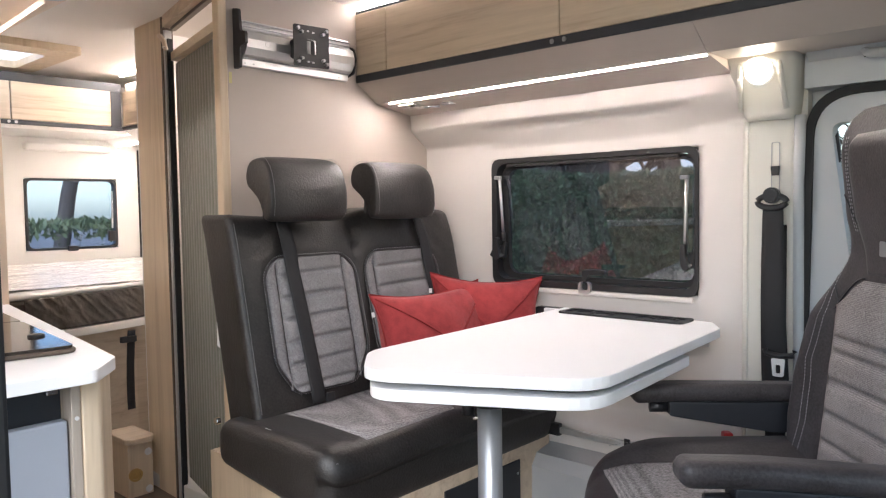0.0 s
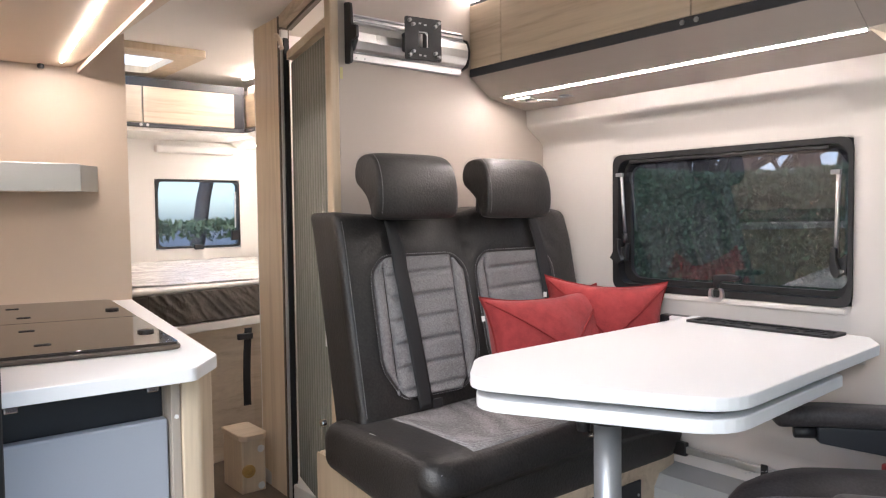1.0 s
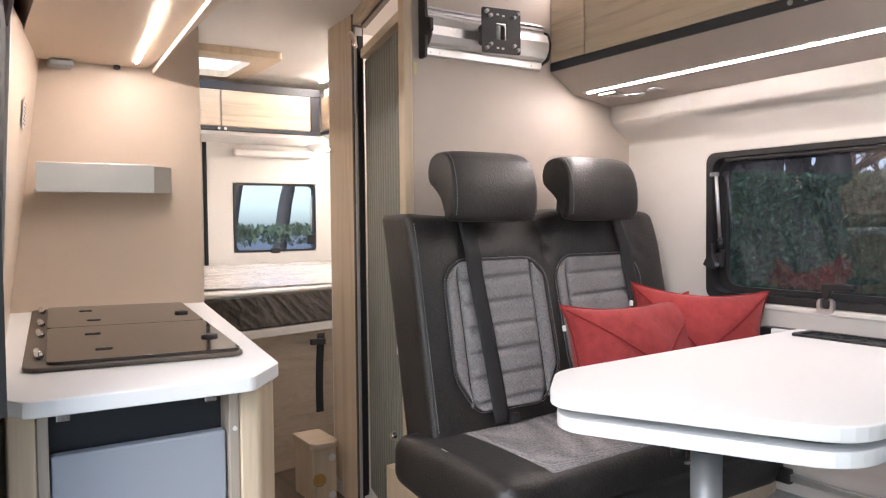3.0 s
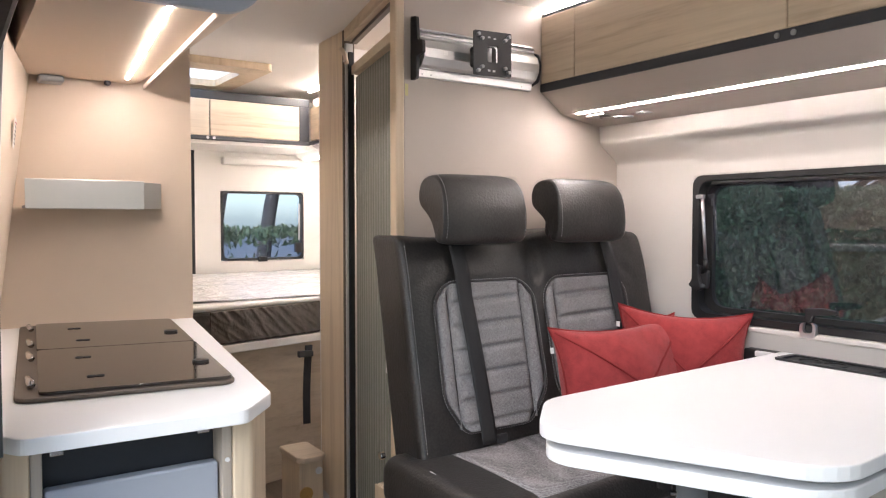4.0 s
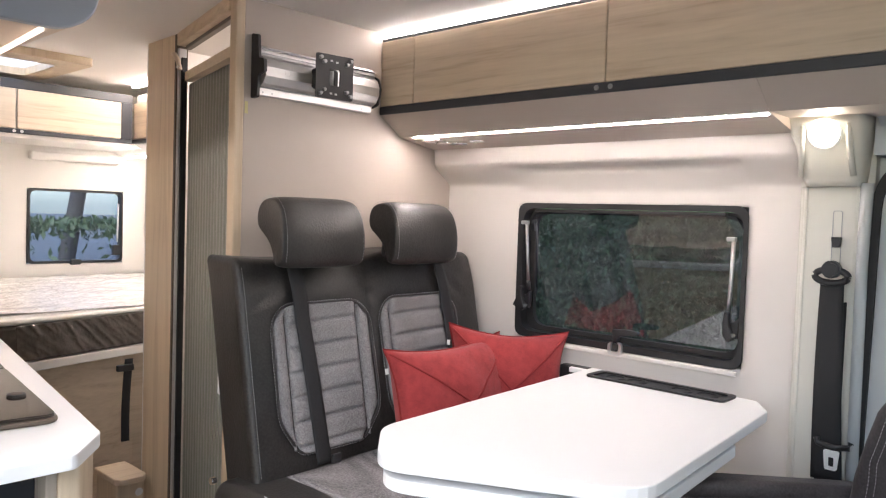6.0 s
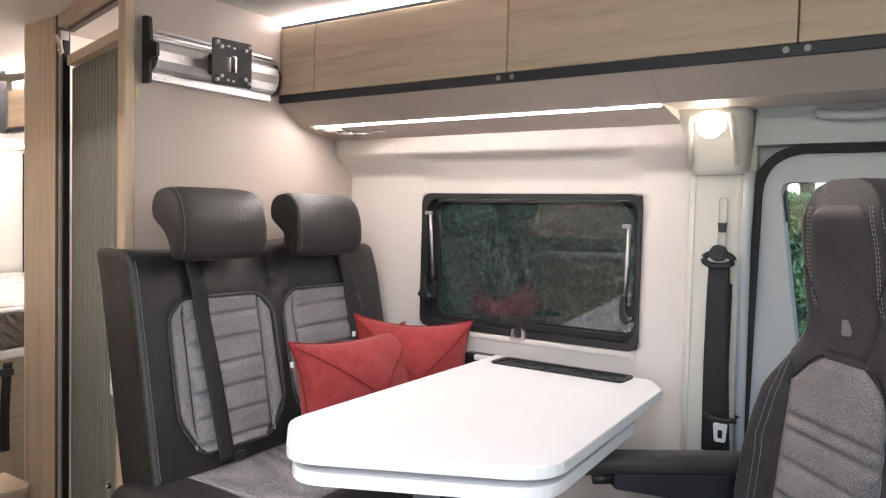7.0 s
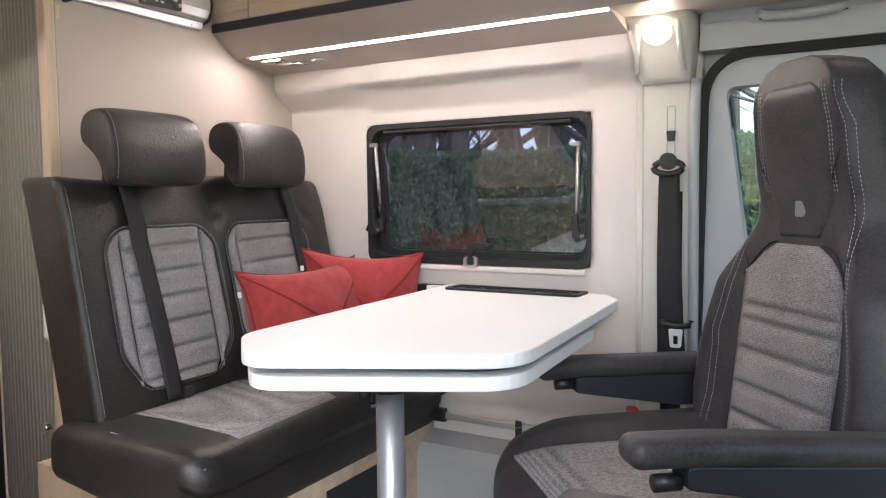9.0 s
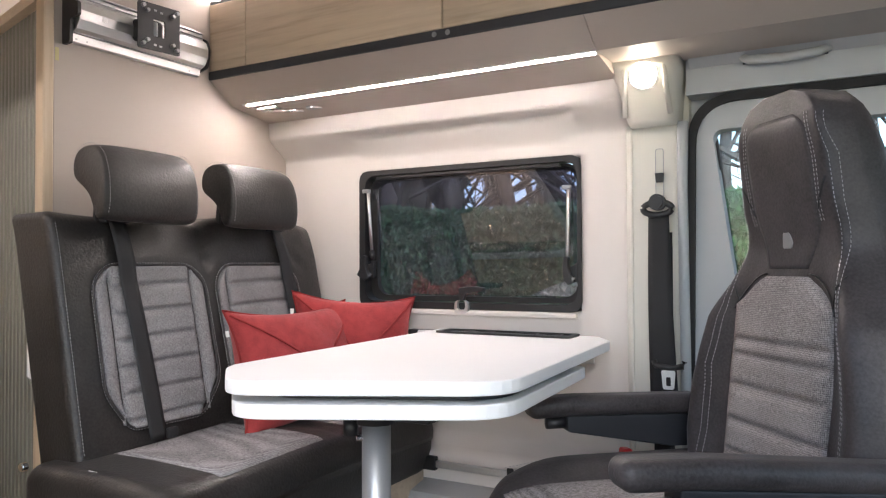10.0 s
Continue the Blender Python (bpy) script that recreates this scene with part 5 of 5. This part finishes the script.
def film_front(u, v):
    """Clear film drawn tight over the mattress side, in slanting folds."""
    a, c = Vector((-1.000, -1.10)), Vector((-1.125, -0.60))
    p = a + (c - a) * u
    q = u * 9 + v * 2.2
    ridge = abs(noise.noise(Vector((q * 1.3, v * 0.9, 2.0)))) ** 0.6
    fine = abs(noise.noise(Vector((q * 3.4 + 1.7 * v, v * 1.6, 7.0)))) ** 0.7
    return p.x + 0.014 - 0.012 * ridge - 0.005 * fine, p.y - 0.002, 0.612 + 0.126 * v


part("film_front", sheet(film_front, 130, 22, (-0.0012, 0, 0)), "matt_side", bed, "clear film in folds over the mattress side", smooth=True)
strapt = thing("strap", "black strap hanging from the bed board", "strap")
part("webbing", sheet(lambda u, v: (-1.062 - 0.012 * math.sin(v * 3), -0.695 + 0.032 * u - 0.01 * v, 0.566 - 0.325 * v), 3, 16, (-0.003, 0, 0)), "belt", strapt, smooth=True)
part("buckle", box(-1.070, -1.050, -0.728, -0.663, 0.520, 0.545, 0.004), "black", strapt)

stepb = thing("step_box", "pale wooden step box with round finger hole", "step")
part("top", prism(rounded([(-0.730, -0.876), (-0.705, -0.858), (-0.705, -0.786), (-0.730, -0.764), (-0.90, -0.764), (-0.90, -0.876)], 0.008, 3), 0.200, 0.222, 'z', 0.004), "wood_y", stepb)
part("body", box(-0.895, -0.728, -0.868, -0.772, 0.0, 0.1995, 0.004), "wood_z", stepb)
part("ring", ring([(-0.842 + 0.025 * math.cos(a), 0.085 + 0.024 * math.sin(a)) for a in [2 * math.pi * i / 24 for i in range(24)]], [(-0.842 + 0.017 * math.cos(a), 0.085 + 0.016 * math.sin(a)) for a in [2 * math.pi * i / 24 for i in range(24)]], -0.7275, -0.719, 'x'), "ring_wood", stepb, "turned wooden ring")
part("hole", disc((-0.7273, -0.842, 0.085), (1, 0, 0), 0.0185, 0.002, 20), "ring_wood", stepb)
for z in (0.02, 0.16):
    part("cap", disc((-0.7275, -0.79, z), (1, 0, 0), 0.014, 0.003, 16, 0.001), "tag", stepb)

# rear window
rw = thing("window_2", "tinted rear window in a black frame", "window", kind="structure")
part("window_frame", ring(rect(RY0 + 0.002, RY1 - 0.002, RZ0 + 0.002, RZ1 - 0.002, 0.025, 6), rect(RY0 + 0.014, RY1 - 0.014, RZ0 + 0.014, RZ1 - 0.014, 0.03, 6), REAR - 0.03, REAR + 0.006, 'x'), "black", rw)
part("pane", prism(rect(RY0 + 0.010, RY1 - 0.010, RZ0 + 0.010, RZ1 - 0.010, 0.03, 6), REAR - 0.036, REAR - 0.032, 'x'), "pane_rear", rw).visible_shadow = False
part("stay", tube([(REAR + 0.004, RY1 - 0.026, 1.17), (REAR + 0.008, RY1 - 0.032, 0.97)], 0.005, 8), "alu", rw, smooth=True)
part("catch", box(REAR - 0.01, REAR + 0.012, RY1 - 0.055, RY1 - 0.016, 0.90, 0.955, 0.004), "black", rw)
part("lever", box(REAR + 0.0, REAR + 0.02, -0.50, -0.45, RZ0 - 0.006, RZ0 + 0.022, 0.004), "black", rw)

# roof light
roof = thing("roof_light", "roof skylight with pale surround above the bed", "skylight", kind="structure")
part("surround", ring(rect(-1.840, -1.270, -1.33, -0.740, 0.03, 5), rect(-1.770, -1.400, -1.27, -0.835, 0.03, 5), CEIL - 0.030, CEIL - 0.001, 'z'), "edge_wood", roof)
part("shaft", ring(rect(-1.780, -1.390, -1.28, -0.825, 0.03, 5), rect(-1.770, -1.400, -1.27, -0.835, 0.03, 5), CEIL, CEIL + 0.09, 'z'), "white_wall", roof)
part("pane", prism(rect(-1.785, -1.385, -1.285, -0.82, 0.03, 5), CEIL + 0.004, CEIL + 0.009), "skylight", roof).visible_shadow = False

# ---- kitchen ----
kit = thing("kitchen_unit", "pale elm-look kitchen unit with grey drawer front and open recess", "cabinet")
part("body", prism([(0.455, -1.437), (0.455, -1.48), (0.470, -1.82), (-0.64, -1.82), (-0.61, -1.30)], 0, 0.740), "wood_z", kit)
part("corner_post", prism(rounded([(0.456, -1.437), (0.496, -1.437), (0.570, -1.489), (0.570, -1.522), (0.456, -1.522)], [0.002, 0.01, 0.01, 0.004, 0.002], 4), 0, 0.740), "wood_z", kit)
part("post_edge", box(0.456, 0.566, -1.540, -1.523, 0, 0.740, 0.002), "grey_wood", kit)
part("corner_post", prism(rounded([(0.471, -1.822), (0.560, -1.822), (0.535, -1.858), (0.471, -1.858)], 0.006, 3), 0, 0.740), "wood_z", kit)
part("post_edge", box(0.471, 0.562, -1.8215, -1.806, 0, 0.740, 0.002), "grey_wood", kit)
# solid block; the darkness of the open recess is in its colour
part("recess", box(0.4715, 0.520, -1.8055, -1.5405, 0.60, 0.739, 0.002), "anthracite", kit, "dark block coloured as the shaded recess above the drawer")
dr = part("drawer_front", box(0.530, 0.556, -1.803, -1.543, 0.02, 0.672, 0.004), "grey_front", kit, "pale grey drawer front")
for y in (-1.785, -1.566):
    part("catch", box(0.5205, 0.552, y - 0.010, y + 0.010, 0.722, 0.7345, 0.002), "chrome", kit)
part("screw_cap", disc((0.566, -1.531, 0.675), (1, 0, 0), 0.004, 0.004, 10), "tag", kit)
kit.location.x = -0.032
wt = tagged(part("worktop", prism(rounded([(0.488, -1.435), (0.582, -1.512), (0.570, -1.838), (0.530, -1.862), (-0.70, -1.862), (-0.648, -1.262)], [0.012, 0.012, 0.012, 0.01, 0.001, 0.001], 4), 0.7435, 0.768, 'z', 0.002), "white"), "white laminate kitchen worktop with chamfered corners", "worktop")
LID = [(0.391, -1.464), (0.343, -1.829), (-0.655, -1.743), (-0.558, -1.348)]
LC = Vector((sum(p[0] for p in LID) / 4, sum(p[1] for p in LID) / 4))
hob = thing("hob_and_sink", "dark glass lids over a combined hob and sink", "hob")
part("frame", prism(rounded(LID, 0.035, 6), 0.7685, 0.777, 'z', 0.003), "edge_dark", hob, "bronze metal rim")


def inner_quad(u0, u1, v0, v1):
    a, b, c, d = [Vector(p) for p in LID]
    f = lambda u, v: (a * (1 - u) + d * u) * (1 - v) + (b * (1 - u) + c * u) * v
    return [tuple(f(u, v)) for u, v in ((u0, v0), (u0, v1), (u1, v1), (u1, v0))]


for u0, u1 in ((0.014, 0.497), (0.502, 0.986)):
    lid = part("glass_lid", prism(rounded(inner_quad(u0, u1, 0.014, 0.90), [0.02] * 4, 5), 0.7775, 0.783, 'z', 0.001), "black_gloss", hob, "dark brown glass lid")
    q = inner_quad(u0 + 0.18, u1 - 0.15, 0.10, 0.9)
    knob = part("knob", disc((q[0][0], q[0][1], 0.7855), (0, 0, 1), 0.017, 0.005, 20, 0.001), "black", lid)
    part("knob_hole", disc((q[0][0], q[0][1], 0.7884), (0, 0, 1), 0.010, 0.001, 14), "edge_dark", knob)
    for k in (0.12, 0.36):
        for kk in (0.62, 0.66):
            q = inner_quad(u0 + k * (u1 - u0) * 2 * 0.98, u1, kk + 0.03 * (k > 0.2), 0.9)
            part("rubber_dot", disc((q[0][0], q[0][1], 0.7838), (0, 0, 1), 0.008, 0.0015, 14), "rubber", lid)
    for k in (0.2, 0.8):
        q = inner_quad(u0 + k * (u1 - u0), u1, 0.935, 0.97)
        part("hinge", tube([(q[0][0] - 0.03, q[0][1], 0.785), (q[0][0] + 0.03, q[0][1], 0.785)], 0.007, 10), "chrome", lid, smooth=True)
structure("kitchen_back_panel", prism([(-0.640, -1.262), (-0.700, -1.92), (-0.74, -1.92), (-0.68, -1.262)], 0, CEIL - 0.001), "sand", "sand laminate panel behind the kitchen", "wall")
structure("kitchen_side_panel", sheet(lambda u, v: (-0.70 + (1.02 - 0.42 * v) * u, (-1.795 + 0.095 * v) * (1 - u) + (-1.858 + 0.055 * v) * u, 0.77 + 0.73 * v), 8, 6, (0, -0.02, 0)), "sand", "sand laminate side wall lining at the kitchen", "wall")
structure("kitchen_corner_bead", tube([(-0.694, -1.796, 0.775), (-0.680, -1.706, 1.492)], 0.004, 6), "edge_wood", "pale bead in the kitchen corner", "trim")
structure("door_frame_trim", sheet(lambda u, v: (0.322 - 0.42 * v + 0.05 * u, -1.856 + 0.056 * v - 0.004 * u, 0.77 + 0.73 * v), 2, 6, (0, -0.02, 0)), "silver", "pale metal trim at the sliding door frame", "trim")
structure("door_frame_inner", sheet(lambda u, v: (0.374 - 0.42 * v + (0.28 + 0.42 * v) * u, -1.862 + 0.050 * v * (1 - u), 0.77 + 0.73 * v), 4, 6, (0, -0.02, 0)), "rubber", "black inner frame of the sliding door", "trim")
structure("door_header_seal", box(-0.09, 0.655, -1.922, -1.812, 1.42, 1.735, 0.01), "rubber", "black rubber header of the sliding door frame", "trim")
shelf = thing("spice_shelf", "silver-grey metal shelf on the kitchen back wall", "shelf")
part("front", prism([(-0.565, -1.730), (-0.565, -1.421), (-0.573, -1.421), (-0.573, -1.730)], 1.110, 1.194, 'z', 0.002), "silver", shelf)
part("end", prism([(-0.565, -1.4205), (-0.568, -1.4165), (-0.612, -1.361), (-0.640, -1.357), (-0.640, -1.366), (-0.616, -1.369), (-0.573, -1.4205)], 1.112, 1.190), "silver", shelf)
part("bottom", prism([(-0.5735, -1.729), (-0.5735, -1.421), (-0.617, -1.370), (-0.646, -1.366), (-0.678, -1.729)], 1.113, 1.120), "silver", shelf)
alarm = thing("gas_alarm", "small grey gas alarm under the kitchen locker", "alarm")
part("case", soft_box(0.06, 0.066, 0.020, 0.008, (2, 2, 1), lambda v: v + Vector((-0.630, -1.655, 1.479))), "steel", alarm, smooth=True)
tagged(part("push_light", disc((-0.630, -1.505, 1.484), (0, 0, 1), 0.010, 0.012, 14, 0.002), "black"), "small black push switch under the locker", "switch")
notice = thing("warning_label", "small printed label on the side lining", "label")
part("paper", sheet(lambda u, v: (-0.36 + 0.07 * u, (-1.795 + 0.095 * (0.66 + 0.10 * v)) * (0.575 - 0.0875 * u) + (-1.850 + 0.045 * (0.66 + 0.10 * v)) * (0.425 + 0.0875 * u) + 0.0012, 1.255 + 0.07 * v), 1, 1, (0, -0.001, 0)), "tag", notice)
for k in range(6):
    vv = 0.12 + 0.14 * k
    part("print_line", sheet(lambda u, v: (-0.352 + 0.052 * u, (-1.795 + 0.095 * (0.66 + 0.10 * (vv + 0.05 * v))) * (0.565 - 0.065 * u) + (-1.850 + 0.045 * (0.66 + 0.10 * (vv + 0.05 * v))) * (0.435 + 0.065 * u) + 0.0022, 1.255 + 0.07 * (vv + 0.05 * v)), 1, 1, (0, -0.0005, 0)), "red_plastic" if k == 5 else "anthracite", notice)
kl = thing("kitchen_locker", "sand-coloured kitchen overhead locker with sloping front", "locker")
part("body", prism(rounded([(-1.765, 1.490), (-1.425, 1.490), (-1.398, 1.506), (-1.390, 1.60), (-1.388, CEIL - 0.002), (-1.765, CEIL - 0.002)], [0.001, 0.02, 0.02, 0.02, 0.001, 0.001], 4), -0.638, 0.300, 'x'), "sand", kl)
part("end_cap", prism(rounded([(-1.765, 1.480), (-1.435, 1.480), (-1.385, 1.515), (-1.372, 1.60), (-1.370, CEIL - 0.002), (-1.765, CEIL - 0.002)], [0.001, 0.03, 0.03, 0.03, 0.001, 0.001], 4), 0.301, 0.325, 'x', 0.004), "grey_front", kl, "pale grey rounded end cap")
s5 = thing("led_strip", "lit white strip light under the kitchen locker", "lamp", "strip lights")
part("lens", prism([(0.270, -1.550), (0.270, -1.5435), (-0.560, -1.4595), (-0.560, -1.466)], 1.4878, 1.4898), "led_kitchen", s5)
structure("kitchen_locker_bead", prism([(0.295, -1.4665), (0.295, -1.4635), (-0.636, -1.4005), (-0.636, -1.4035)], 1.4760, 1.4898), "sand", "pale bead along the locker edge", "trim")


# ---- outside ----
GROUND = -0.75
structure("ground", box(-150, 150, -150, 150, GROUND - 0.1, GROUND), "grass", "pale gravel yard round the van", "ground")


def leaf_cloud(name, spans, count, size, material, label, seed, category):
    """Many single leaves scattered through the outer layer of a hedge."""
    r = random.Random(seed)
    vs, fs = [], []
    for _ in range(count):
        x0, x1, y0, y1, z0, z1 = spans[r.randrange(len(spans))]
        face = r.random()
        p = Vector((r.uniform(x0, x1), r.uniform(y0, y1), r.uniform(z0, z1)))
        if face < 0.6:
            p.y = y0 + abs(r.gauss(0, 0.10))
        elif face < 0.9:
            p.z = z1 - abs(r.gauss(0, 0.08))
        bumpy = 0.09 * noise.noise(Vector((p.x * 0.9, p.y * 0.9, p.z * 1.1)))
        p += Vector((bumpy, bumpy, bumpy))
        q = Euler((r.uniform(0, 6.28), r.uniform(0, 6.28), r.uniform(0, 6.28))).to_matrix()
        s = size * r.uniform(0.6, 1.3)
        k = len(vs)
        for a, b, c in ((-1, 0, 0), (0, -0.38, 0.12), (1, 0, 0), (0, 0.38, 0.12)):
            vs.append(p + q @ Vector((a * s, b * s, c * s)))
        fs += [(k, k + 1, k + 3), (k + 1, k + 2, k + 3)]
    me = bpy.data.meshes.new(name)
    me.from_pydata(vs, [], fs)
    me.materials.append(M[material])
    return tagged(new(name, me), label, category, kind="stuff")


leaf_cloud("laurel_hedge", [(-5.5, 3.2, 1.98, 2.75, GROUND + 0.3, 1.27)], 170000, 0.025, "leaf", "dense green laurel hedge beside the van", 3, "hedge")
# solid filler box, coloured dark for the shade behind the leaves
structure("hedge_core", box(-5.5, 3.2, 2.20, 2.62, GROUND, 1.16), "leaf_core", "dark green filler box for the shade inside the laurel hedge", "hedge")
leaf_cloud("shrubs", [(-8.2, -7.2, -4, 4, GROUND, 0.98)], 14000, 0.060, "leaf_brown", "low brownish green shrubs behind the van", 4, "shrub")


def tree(seed, height, girth):
    r = random.Random(seed)
    t = thing("tree", "bare winter tree with dark trunk and fine twigs", "tree", "bare trees")
    trunk = bmesh.new()
    twigs = bmesh.new()

    def limb(p, d, length, rad, depth, b):
        pts, n = [p.copy()], 4
        q, dd = p.copy(), d.copy()
        for i in range(n):
            dd = (dd + Vector((r.gauss(0, 0.10), r.gauss(0, 0.10), r.gauss(0.03, 0.06)))).normalized()
            q = q + dd * length / n
            pts.append(q.copy())
        rows = []
        for i, c in enumerate(pts):
            rr = rad * (1 - 0.55 * i / n)
            side = dd.cross(Vector((0.3, 0.9, 0.1))).normalized()
            up = side.cross(dd)
            m = 9 if depth == 0 else 4
            rows.append([b.verts.new(c + (side * math.cos(6.283 * j / m) + up * math.sin(6.283 * j / m)) * rr) for j in range(m)])
        for a, c in zip(rows, rows[1:]):
            for j in range(len(a)):
                b.faces.new((a[j], a[(j + 1) % len(a)], c[(j + 1) % len(a)], c[j]))
        if depth < 3:
            for i in range(7 if depth == 0 else 4):
                f = r.uniform(0.35, 1.0)
                k = min(n, int(f * n))
                nd = (dd * 0.5 + Vector((r.gauss(0, 0.7), r.gauss(0, 0.7), abs(r.gauss(0.25, 0.3))))).normalized()
                limb(pts[k], nd, length * r.uniform(0.35, 0.6), rad * 0.42 * (1.1 - 0.4 * f), depth + 1, twigs)

    limb(Vector((0, 0, -0.05)), Vector((0, 0, 1)), height, girth, 0, trunk)
    part("trunk", trunk, "bark", t, smooth=True)
    part("crown", twigs, "bark", t)
    return t


kinds = [tree(11, 8.5, 0.20), tree(12, 7.0, 0.13), tree(13, 9.0, 0.16)]
rt = random.Random(21)
spots = [(-12 + 1.15 * i + rt.uniform(-0.4, 0.4), rt.uniform(9, 19)) for i in range(30)]
spots += [(-7 + 1.7 * i + rt.uniform(-0.3, 0.3), rt.uniform(6.0, 11)) for i in range(9)]
spots += [(-26 + 0.55 * i + rt.uniform(-0.4, 0.4), rt.uniform(11, 22)) for i in range(42)]
spots += [(-15 + 0.5 * i + rt.uniform(-0.3, 0.3), rt.uniform(7.0, 11.0)) for i in range(22)]
spots += [(-9.5, 0.75), (-9.0, 1.05), (-13, 3.4), (-14, -0.6), (-12.5, 5.0), (-16, 2.1), (-15, 0.6)]
for k, (x, y) in enumerate(spots):
    src = kinds[2] if x < -8 and abs(y) < 4 else kinds[k % 3]
    m = pose(x, y, GROUND, 0, 0, rt.uniform(0, 360))
    if k < 3:
        src.matrix_world = m
    else:
        copy_thing(src, m)
